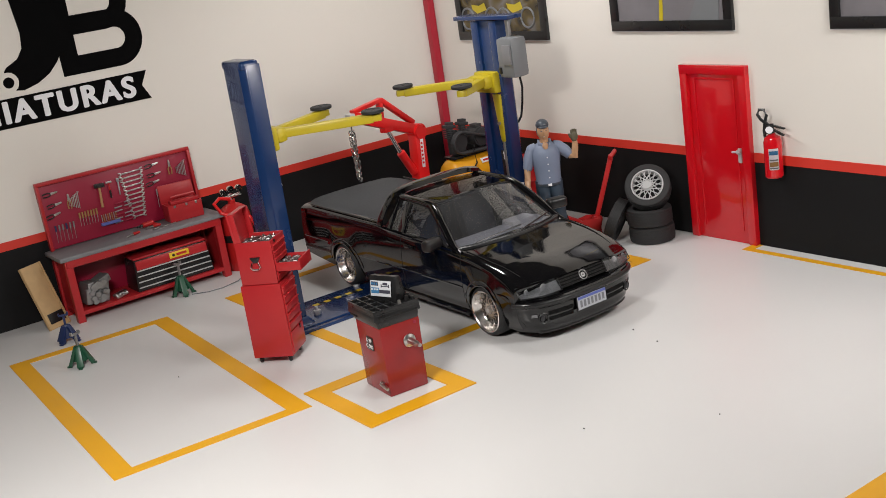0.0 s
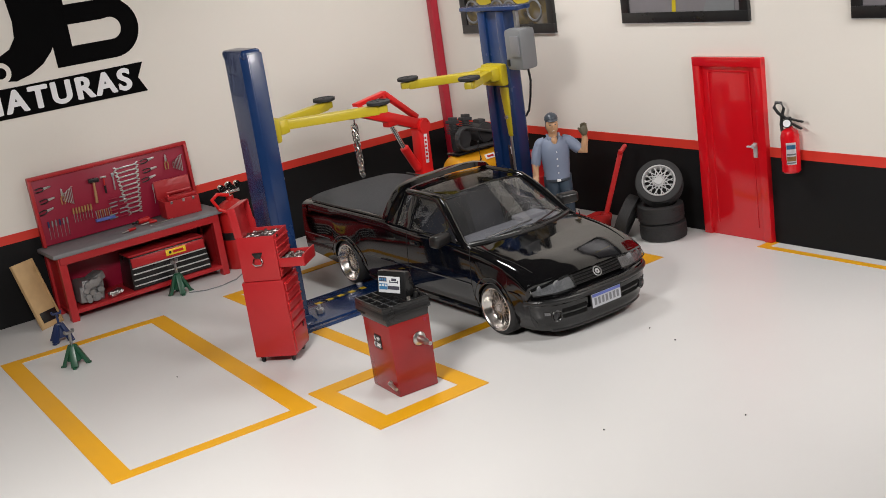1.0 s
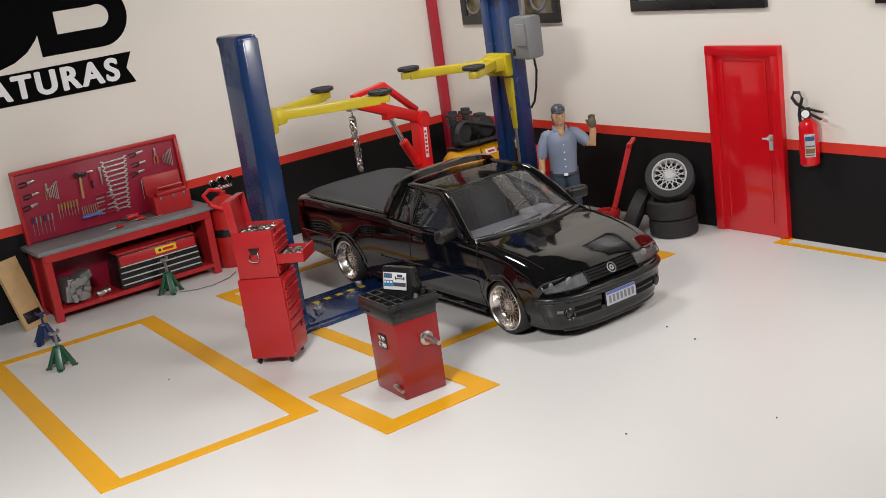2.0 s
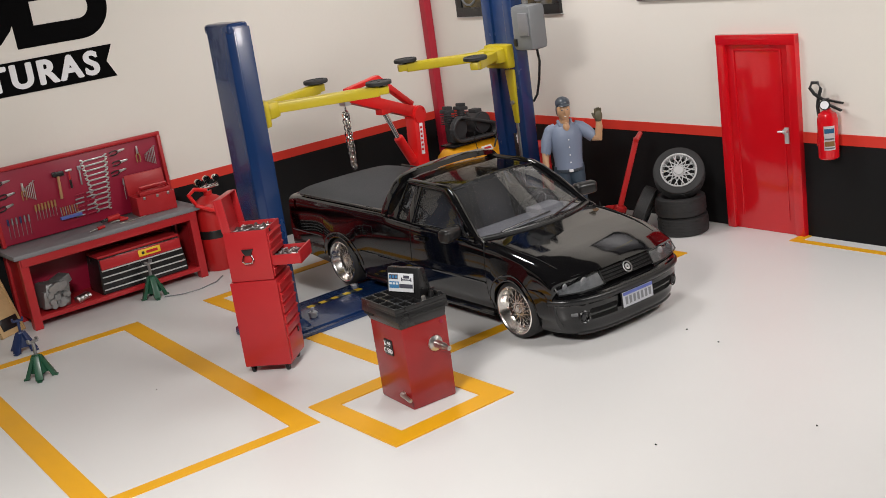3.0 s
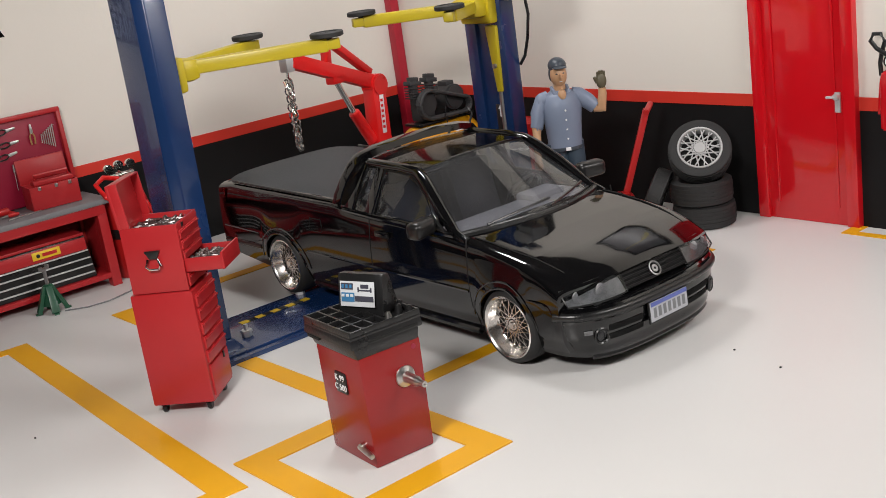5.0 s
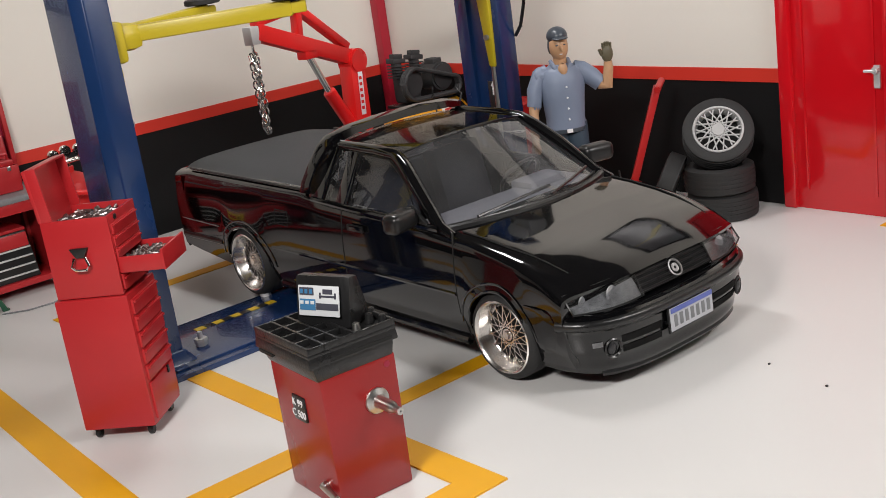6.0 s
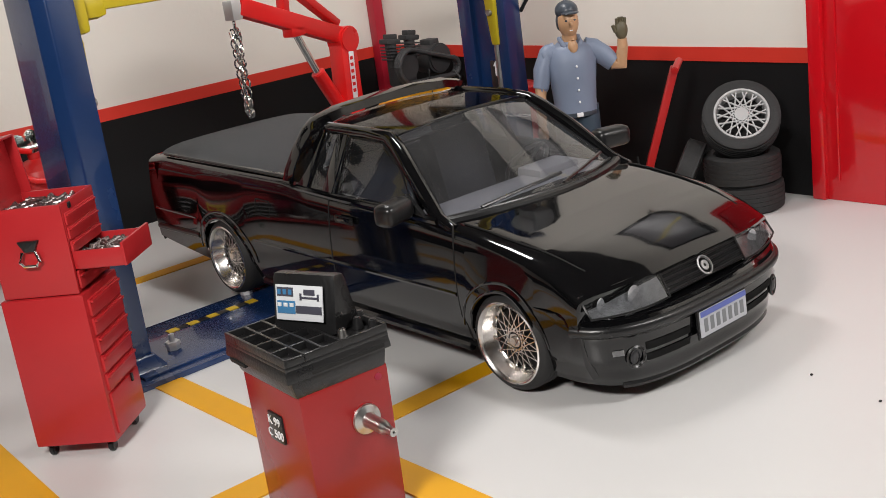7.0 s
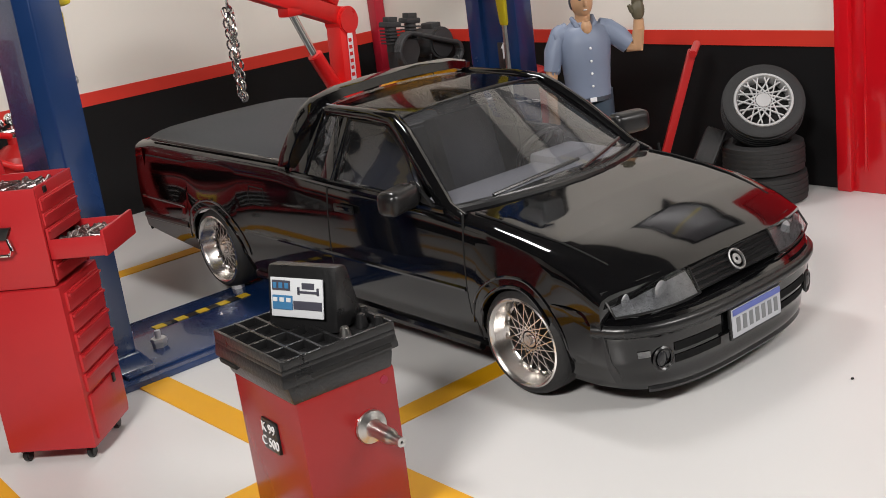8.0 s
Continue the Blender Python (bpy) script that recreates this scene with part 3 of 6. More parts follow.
    lathe(b, [(0.052, 0), (0.055, 0.008), (0.046, 0.010), (0.044, 0.0)], bm_m, 32)
    lathe(b, [(0.010, 0.002), (0.028, 0.002), (0.028, 0.006), (0.010, 0.006)], bm_m, 24)
    part("round_badge", b, DULL_STEEL, gr, "chrome ring badge")
    # number plate, its characters as bars
    pl = part("number_plate", box(B(), (0.832, 0, 0.292), (0.012, 0.40, 0.13), 0.004, (0, -4, 0)), PLATE_GREY, car, "grey number plate with blue top band")
    part("plate_frame", box(B(), (0.822, 0, 0.290), (0.02, 0.42, 0.15), 0.006, (0, -4, 0)), TRIM, pl)
    part("plate_band", box(B(), (0.8365, 0, 0.343), (0.008, 0.39, 0.026), 0, (0, -4, 0)), PLATE_BLUE, pl)
    for k in range(7):
        part("character_bar", box(B(), (0.8395, -0.156 + 0.052 * k, 0.283), (0.004, 0.030, 0.066), 0, (0, -4, 0)), GREY_BOX, pl)
    # wipers
    for l0, l1 in ((-0.52, 0.10), (0.05, 0.62)):
        p0 = Vector(screen(0.02, (l0 / 0.735 + 1) / 2)) + Vector((0.025, 0, 0.012))
        p1 = Vector(screen(0.10, (l1 / 0.72 + 1) / 2)) + Vector((0.018, 0, 0.018))
        part("wiper", tube(B(), [p0, (p0 + p1) / 2 + Vector((0.02, 0, 0.012)), p1], 0.011, 6), BLACK, car)
    part("scuttle", tube(B(), [Vector(screen(0, v / 10)) + Vector((0.05, 0, -0.012)) for v in range(11)], 0.028, 8), TRIM, car)
    for s in (1, -1):
        # mirrors
        b = B()
        box(b, (-0.665, s * 0.925, 0.870), (0.13, 0.25, 0.155), 0.058, (0, 0, s * -14), 4)
        mr = part("door_mirror", b, TRIM, car, "black door mirror")
        part("mirror_arm", prism(B(), [(-0.57, 0.795), (-0.80, 0.82), (-0.72, 0.94)], 0.03, pose(0, s * 0.775, 0), 0.006), BLACK, mr)
        part("mirror_stalk", bar(B(), (-0.69, s * 0.77, 0.85), (-0.675, s * 0.88, 0.865), 0.07, 0.05, 0.012), BLACK, mr)
        # door
        hd = part("door_handle", box(B(), (-1.26, s * 0.826, 0.70), (0.16, 0.022, 0.045), 0.01), BLACK, car)
        part("handle_grip", box(B(), (-1.25, s * 0.838, 0.706), (0.11, 0.012, 0.022), 0.005), PAINT, hd)
        for f0, f1 in ((-0.36, -0.34), (-1.43, -1.44)):
            part("door_gap", tube(B(), [(f0 + (f1 - f0) * (0.79 - z) / 0.62 - (0.02 if f0 < -1 else -0.03) * (z < 0.3), s * (half_width(f0, z) - 0.002), z) for z in np.linspace(0.79, 0.17, 14)], 0.006, 6), GAP, car)
        part("side_moulding", tube(B(), [(f, s * (half_width(f, 0.43) - 0.004), 0.43 + 0.006 * f) for f in np.linspace(-0.36, -2.28, 20)], 0.013, 6), PAINT, car)
        part("rear_crease", tube(B(), [(warp(f, 0.8), s * (half_width(f, 0.47) - 0.005), 0.47) for f in np.linspace(-2.96, -3.56, 10)], 0.011, 6), PAINT, car)
        part("sill_skirt", tube(B(), [(f, s * 0.775, 0.135) for f in np.linspace(-0.33, -2.28, 14)], 0.026, 8), PAINT, car)
        for c in WHEELS:
            part("wheel_arch_lip", arch_lip(c, s), PAINT, car)
            flare = []
            for k in range(29):
                a = math.pi * (0.03 + 0.94 * k / 28)
                f, z = c + ARCH * 1.24 * math.cos(a), HUB + ARCH * 1.16 * math.sin(a)
                flare.append((warp(f, 0.8), s * (half_width(f, z) - 0.004), z))
            part("arch_flare", tube(B(), flare, 0.010, 8), PAINT, car)
        part("fuel_flap", tube(B(), [(x, s * (half_width(-2.13, z) + 0.0005), z) for x, z in ((-2.06, 0.60), (-2.20, 0.60), (-2.21, 0.65), (-2.20, 0.70), (-2.06, 0.70), (-2.05, 0.65))], 0.004, 6, True), GAP, car)
        part("hood_gap", tube(B(), [(warp(f, 0.66), s * (0.70 - 0.10 * max(0, f)), lerp_table(ZS, f) + 0.018) for f in np.linspace(-0.36, 0.5, 16)], 0.005, 6), GAP, car)
        part("tail_lamp", grid(B(), lambda u, v: (warp(-3.55, 0.8) - 0.03 + 0.10 * u, s * (0.772 + 0.035 * u), 0.50 + 0.30 * v), 3, 6, 0.02), TAIL_RED, car, "red tail lamp")
    b = B()
    grid(b, lambda u, v: (-3.60 - 0.05 * math.sin(math.pi * v) + 0.10 * abs(2 * u - 1) ** 6 + 0.06 * v * 0, -0.80 + 1.6 * u, 0.22 + 0.20 * v), 20, 6, 0.03)
    part("rear_bumper", b, TRIM, car, "black rear bumper")
    for s in (1, -1):
        part("bumper_corner", tube(B(), [(f, s * (0.80 + 0.012), 0.33 + 0.02 * (f + 3.6)) for f in np.linspace(-3.5, -2.95, 8)], 0.022, 8), TRIM, car)
    # cabin
    for s in (1, -1):
        st = part("seat", box(B(), (-1.22, s * 0.36, 0.46), (0.50, 0.48, 0.16), 0.05, (0, -8, 0)), SEAT, car, "dark cloth seat")
        part("backrest", box(B(), (-1.48, s * 0.36, 0.74), (0.14, 0.47, 0.56), 0.05, (0, -14, 0)), SEAT, st)
        part("headrest", box(B(), (-1.56, s * 0.36, 1.07), (0.09, 0.24, 0.15), 0.035, (0, -10, 0)), SEAT, st)
    part("dashboard", box(B(), (-0.62, 0, 0.70), (0.36, 1.40, 0.16), 0.05), DASH, car, "grey dashboard")
    part("instrument_hood", box(B(), (-0.70, 0.36, 0.79), (0.20, 0.36, 0.08), 0.035), DASH, car)
    sw = B()
    sm = pose(-0.87, 0.36, 0.80, 0, -62, 0)
    c = B()
    tube(c, [(0.17 * math.cos(a), 0.17 * math.sin(a), 0) for a in [2 * math.pi * k / 24 for k in range(24)]], 0.014, 8, True)
    for a in (0.3, 2.84, 4.71):
        bar(c, (0, 0, 0), (0.17 * math.cos(a), 0.17 * math.sin(a), 0), 0.03, 0.014)
    rod(c, (0, 0, -0.02), (0, 0, 0.015), 0.05)
    put(sw, c, sm)
    part("steering_wheel", sw, BLACK, car)
    for f in WHEELS:
        for s in (1, -1):
            wheel_parts(car, "wheel", (f, s * 0.665, 0.243), s)
    # slightly shorter nose, longer bed, lower roof and narrower shell than the drawing
    for ob in car.children_recursive:
        if not ob.data:
            continue
        on_wheel = ob.parent.name.split(".")[0] == "wheel"
        rear = on_wheel and sum(v.co.x for v in ob.data.vertices) < -1.0 * S * len(ob.data.vertices)
        for v in ob.data.vertices:
            if on_wheel:
                v.co.x -= 0.040 * S if rear else 0
                continue
            if v.co.x > 0.28 * S:
                v.co.x = (0.28 + (v.co.x / S - 0.28) * 0.80) * S
            if v.co.x < -1.95 * S:
                v.co.x = (-1.95 + (v.co.x / S + 1.95) * 1.06) * S
            v.co.y *= 0.915
            if v.co.z > 0.80 * S:
                v.co.z = (0.80 + (v.co.z / S - 0.80) * 0.79) * S
    return car


pickup()


# ---- two-post lift ----
def hoist():
    ox, oy = 3.81, 7.96
    t = thing("two_post_lift", (ox, oy, 0), 0, "blue two-post car lift with yellow swing arms under the pickup", "car lift")
    b = B()
    outl = [(-2.035, -0.30), (-1.97, -0.43), (-1.80, -0.47), (2.035, -0.47), (2.035, 0.47), (-1.80, 0.47), (-1.97, 0.43), (-2.035, 0.30)]
    prism(b, outl, 0.035, pose(0, 0, 0.0175, 90, 0, 0), 0.006)
    base = part("base_plate", b, BLUE, t, "glossy blue floor plate")
    b = B()
    prism(b, [(-1.72, -0.38), (2.0, -0.38), (2.0, 0.40), (-1.72, 0.40)], 0.02, pose(0, 0, 0.043, 90, 0, 0), 0.006)
    part("raised_plate", b, BLUE, base)
    for k in range(9):
        part("hazard_dash", box(B(), (2.59 - ox + 0.074 * k, 8.15 - oy, 0.055), (0.074, 0.065, 0.004)), LABEL_YELLOW if k % 2 == 0 else BLACK, base)
    for x, y in ((2.43, 7.84), (3.26, 8.33)):
        n = B()
        rod(n, (x - ox, y - oy, 0.053), (x - ox, y - oy, 0.085), 0.042, 0.042, 6)
        rod(n, (x - ox, y - oy, 0.085), (x - ox, y - oy, 0.105), 0.05, 0.046, 6)
        rod(n, (x - ox, y - oy, 0.10), (x - ox, y - oy, 0.15), 0.018, 0.018, 10)
        part("anchor_bolt", n, SILVER, base, "bright hex anchor bolt")
    for s, x in ((-1, 2.12 - ox), (1, 5.50 - ox)):
        top = 2.97 if s < 0 else 2.87
        # an open channel: two flanges, a web and the chamfered back
        c = B()
        prism(c, [(-0.09, -0.17), (-0.04, -0.23), (0.09, -0.23), (0.09, -0.10), (0.06, -0.10), (0.06, 0.10), (0.09, 0.10), (0.09, 0.23), (-0.04, 0.23), (-0.09, 0.17)], top - 0.05, pose(0, 0, 0, 90, 0, 0), 0.008)
        bmesh.ops.transform(c, matrix=pose(x, 0, 0.05 + (top - 0.05) / 2, 0, 0, 0 if s < 0 else 180) @ Matrix.Diagonal((1.22, 1.08, 1, 1)), verts=c.verts)
        post = part("post", c, BLUE, t, "tall glossy blue lift post")
        part("post_foot", wedge(B(), (x - 0.12, -0.27, x + 0.12, 0.27), (x - 0.17, -0.33, x + 0.17, 0.33), 0.05, 0.13, 0.015), BLUE, post)
        if s < 0:
            part("post_top", box(B(), (x, 0, top - 0.005), (0.214, 0.490, 0.10), 0.045, (0, 0, 0), 3), BLUE, post)
        if s > 0:
            part("post_cap", box(B(), (x - 0.02, 0.02, 2.905), (0.22, 1.08, 0.05), 0.012), BLUE, post)
            # lock-out box hanging from the cap
            cb = part("control_box", box(B(), (x - 0.04, -0.42, 2.43), (0.24, 0.30, 0.48), 0.05), GREY_BOX, t, "grey plastic motor housing")
            part("bracket", bar(B(), (x - 0.04, -0.40, 2.66), (x - 0.04, -0.40, 2.87), 0.05, 0.05, 0.01), DULL_STEEL, cb)
            part("cover_panel", box(B(), (x - 0.165, -0.47, 2.47), (0.02, 0.15, 0.24), 0.008), GREY_TOP, cb)
            part("switch", box(B(), (x - 0.165, -0.32, 2.28), (0.02, 0.05, 0.08), 0.006), BLACK, cb)
            part("cable", tube(B(), [(x, -0.46, 2.20), (x + 0.01, -0.47, 2.05), (x + 0.02, -0.42, 1.85), (x + 0.05, -0.33, 1.68), (x + 0.06, -0.25, 1.60)], 0.014, 8), BLACK, cb)
            lb = part("warning_label", box(B(), (x - 0.094, -0.09, 0.90), (0.008, 0.13, 0.72), 0.003), BLACK, post, "black warning label with white letters")
            w = lettering("CUIDADO", 0.125, 0.002)
            bmesh.ops.transform(w, matrix=pose(x - 0.101, -0.09, 0.86, 0, 90, 0) @ pose(0, 0, 0, 0, 0, -90), verts=w.verts)
            part("lettering", w, WHITE, lb)
            part("arrow", prism(B(), [(-0.012, -0.05), (0.012, -0.05), (0.012, 0.02), (0.03, 0.02), (0, 0.06), (-0.03, 0.02), (-0.012, 0.02)], 0.006, pose(x - 0.100, -0.09, 1.20, 0, 0, 90)), WHITE, lb)
        i = x - s * 0.10
        cz = 2.13
        cr = part("carriage", box(B(), (i - s * 0.03, 0, cz), (0.14, 0.40, 0.26), 0.035), ARM_YELLOW, t, "yellow lifting carriage")
        part("yoke", box(B(), (i - s * 0.14, 0, cz + 0.02), (0.20, 0.34, 0.17), 0.06), ARM_YELLOW, cr)
        part("slide", wedge(B(), (i - 0.045, -0.19, i + 0.045, -0.05), (i - 0.03, -0.17, i + 0.03, -0.10), 1.38, 1.98, 0.02), ARM_YELLOW, cr)
        part("pin", rod(B(), (i - 0.06, -0.13, 1.62), (i + 0.06, -0.13, 1.62), 0.022), DULL_STEEL, cr)
        part("lift_rod", rod(B(), (i, -0.13, 0.10), (i, -0.13, 1.42), 0.026, None, 14), STEEL, cr, "bright steel lift rod")
        ends = ((3.20 - ox, 8.33 - oy), (3.25 - ox, 7.29 - oy)) if s < 0 else ((4.40 - ox, 8.40 - oy), (4.56 - ox, 7.41 - oy))
        for ex, ey in ends:
            p0 = Vector((i - s * 0.15, 0.05 if ey > 0 else -0.05, cz + 0.03))
            p1 = Vector((ex, ey, cz + 0.05))
            arm = part("arm", bar(B(), p0, p1, 0.11, 0.10, 0.018), ARM_YELLOW, cr, "yellow swing arm")
            mid = p0.lerp(p1, 0.55)
            part("arm_extension", bar(B(), mid, p1 + (p1 - p0).normalized() * 0.09, 0.085, 0.075, 0.012), ARM_YELLOW, arm)
            pad = B()
            rod(pad, p1 + Vector((0, 0, 0.03)), p1 + Vector((0, 0, 0.06)), 0.035)
            lathe(pad, [(0.02, 0.055), (0.115, 0.055), (0.125, 0.062), (0.125, 0.088), (0.115, 0.095), (0.085, 0.095), (0.08, 0.088), (0.02, 0.088)], Matrix.Translation(p1), 28)
            part("rubber_pad", pad, RUBBER, arm, "round black rubber pad")


hoist()


# ---- wheel balancer ----
def balancer():
    t = thing("wheel_balancer", (1.925, 5.45, 0), -4.5, "maroon wheel balancing machine with black tray and screen", "wheel balancer")
    t.matrix_world = t.matrix_world @ Matrix.Scale(1.01, 4)
    part("cabinet", wedge(B(), (-0.205, -0.24, 0.215, 0.24), (-0.20, -0.24, 0.205, 0.24), 0.0, 0.68, 0.02), MAROON, t, "maroon painted steel cabinet")
    tr = part("tray_base", wedge(B(), (-0.232, -0.250, 0.215, 0.250), (-0.212, -0.240, 0.205, 0.240), 0.588, 0.668, 0.016), BLACK, t, "black plastic weight tray")
    part("tray_rim", wedge(B(), (-0.246, -0.258, 0.228, 0.258), (-0.254, -0.266, 0.234, 0.266), 0.666, 0.726, 0.012), BLACK, tr)
    part("tray_floor", box(B(), (-0.009, 0, 0.725), (0.474, 0.516, 0.02), 0.006), BLACK, tr)
    for x in (-0.238, -0.155, -0.072, 0.012, 0.222):
        part("divider", box(B(), (x, 0.0, 0.750), (0.014, 0.51, 0.036), 0.004), BLACK, tr)
    for y in (-0.248, -0.125, 0.0, 0.125, 0.248):
        part("divider", box(B(), (-0.113, y, 0.749), (0.26, 0.014, 0.034), 0.004), BLACK, tr)
    for y in (-0.248, 0.248):
        part("divider", box(B(), (0.117, y, 0.749), (0.20, 0.014, 0.034), 0.004), BLACK, tr)
    part("tray_slot", box(B(), (-0.245, 0.16, 0.66), (0.02, 0.13, 0.02), 0.004, (0, -14, 0)), GAP, tr)
    part("side_slot", box(B(), (0.03, -0.260, 0.685), (0.34, 0.012, 0.018), 0.004), GAP, tr)
    for x, y in ((0.06, -0.19), (0.10, -0.10), (0.20, -0.20), (0.17, -0.13), (0.22, -0.07)):
        part("cone_weight", rod(B(), (x, y, 0.735), (x, y, 0.785), 0.026, 0.015, 14, 0.004), STEEL if x < 0.1 else BLACK, tr)
    # screen housing, leaning back
    b = B()
    prism(b, [(-0.075, 0.74), (0.11, 0.74), (0.045, 0.975), (-0.025, 0.985)], 0.315, pose(0.06, 0.03, 0, 0, 0, 0), 0.022)
    swing = pose(0.06, 0.03, 0, 0, 0, 24) @ pose(-0.06, -0.03, 0)
    bmesh.ops.transform(b, matrix=swing, verts=b.verts)
    sc = part("screen_housing", b, BLACK, t, "black screen housing")
    lean = math.degrees(math.atan2(0.05, 0.245))
    m = swing @ pose(-0.0045, 0.035, 0.872, 0, lean, 0) @ Matrix.Diagonal((1, 0.90, 0.88, 1))

    def panel(y, z, w, h, out, material, name, parent):
        p = box(B(), (0, 0, 0), (0.006, w, h), 0.001)
        bmesh.ops.transform(p, matrix=m @ pose(-out, -y, z), verts=p.verts)
        return part(name, p, material, parent)
    pn = panel(0, 0, 0.26, 0.165, 0.004, SCREEN, "display", sc)
    panel(-0.075, 0.05, 0.09, 0.042, 0.008, SCREEN_DARK, "display_block", pn)
    panel(-0.07, -0.022, 0.10, 0.06, 0.008, SCREEN_BLUE, "display_block", pn)
    panel(0.055, -0.030, 0.14, 0.036, 0.008, SCREEN_DARK, "display_block", pn)
    panel(0.06, 0.052, 0.06, 0.026, 0.008, SCREEN_DARK, "display_block", pn)
    panel(0.06, 0.026, 0.10, 0.010, 0.008, SCREEN_DARK, "display_block", pn)
    panel(0.012, 0.030, 0.010, 0.032, 0.008, SCREEN_DARK, "display_block", pn)
    panel(0.108, 0.030, 0.010, 0.032, 0.008, SCREEN_DARK, "display_block", pn)
    for k in range(3):
        panel(-0.105 + 0.03 * k, 0.05, 0.018, 0.024, 0.011, SCREEN_BLUE, "display_digit", pn)
        panel(-0.105 + 0.034 * k, -0.01, 0.022, 0.018, 0.011, SCREEN, "display_digit", pn)
    # readout plate on the side
    lb = part("readout_plate", box(B(), (-0.205, -0.005, 0.40), (0.02, 0.115, 0.125), 0.006, (0, 2, 0)), BLACK, t, "black plate with white figures")
    for s, z in (("K 99", 0.43), ("C 500", 0.372)):
        w = lettering(s, 0.052, 0.0015)
        bmesh.ops.transform(w, matrix=pose(-0.2175, -0.005, z, 0, 2, 0) @ pose(0, 0, 0, 0, 0, -90), verts=w.verts)
        part("lettering", w, WHITE, lb)
    # shaft and pedal
    b = B()
    sx, sz = 0.075, 0.40
    lathe(b, [(0.005, 0), (0.062, 0), (0.066, 0.008), (0.062, 0.018), (0.035, 0.03), (0.030, 0.04), (0.030, 0.13), (0.024, 0.15), (0.018, 0.16), (0.018, 0.205), (0.005, 0.205)], pose(sx, -0.235, sz, 90, 0, 0), 28)
    part("shaft", b, STEEL, t, "bright steel shaft with flange")
    part("shaft_boss", rod(B(), (sx, -0.20, sz), (sx, -0.245, sz), 0.085, 0.075, 24, 0.008), MAROON, t)
    part("pedal", rod(B(), (-0.21, -0.10, 0.105), (-0.235, -0.27, 0.10), 0.020, 0.016, 12, 0.004), STEEL, t)
    part("pedal_hub", rod(B(), (-0.15, -0.13, 0.11), (-0.225, -0.13, 0.11), 0.026, 0.026, 14, 0.004), STEEL, t)
    part("screw_cap", rod(B(), (0.16, -0.225, 0.555), (0.16, -0.243, 0.555), 0.016), PEG_RED, t)
    for ob in t.children:
        if ob.name.split(".")[0] not in ("cabinet", "pedal", "pedal_hub"):
            ob.location.z += 0.08 * S


balancer()


# ---- rolling tool cabinet ----
def heap(b, x0, y0, x1, y1, z, n, seed):
    rnd = random.Random(seed)
    for _ in range(n):
        x, y = rnd.uniform(x0, x1), rnd.uniform(y0, y1)
        a = rnd.uniform(0, math.pi)
        l = rnd.uniform(0.02, 0.055)
        rod(b, (x - l * math.cos(a), y - l * math.sin(a), z + rnd.uniform(0, 0.02)), (x + l * math.cos(a), y + l * math.sin(a), z + rnd.uniform(0, 0.03)), rnd.uniform(0.006, 0.014), None, 8)
    return b


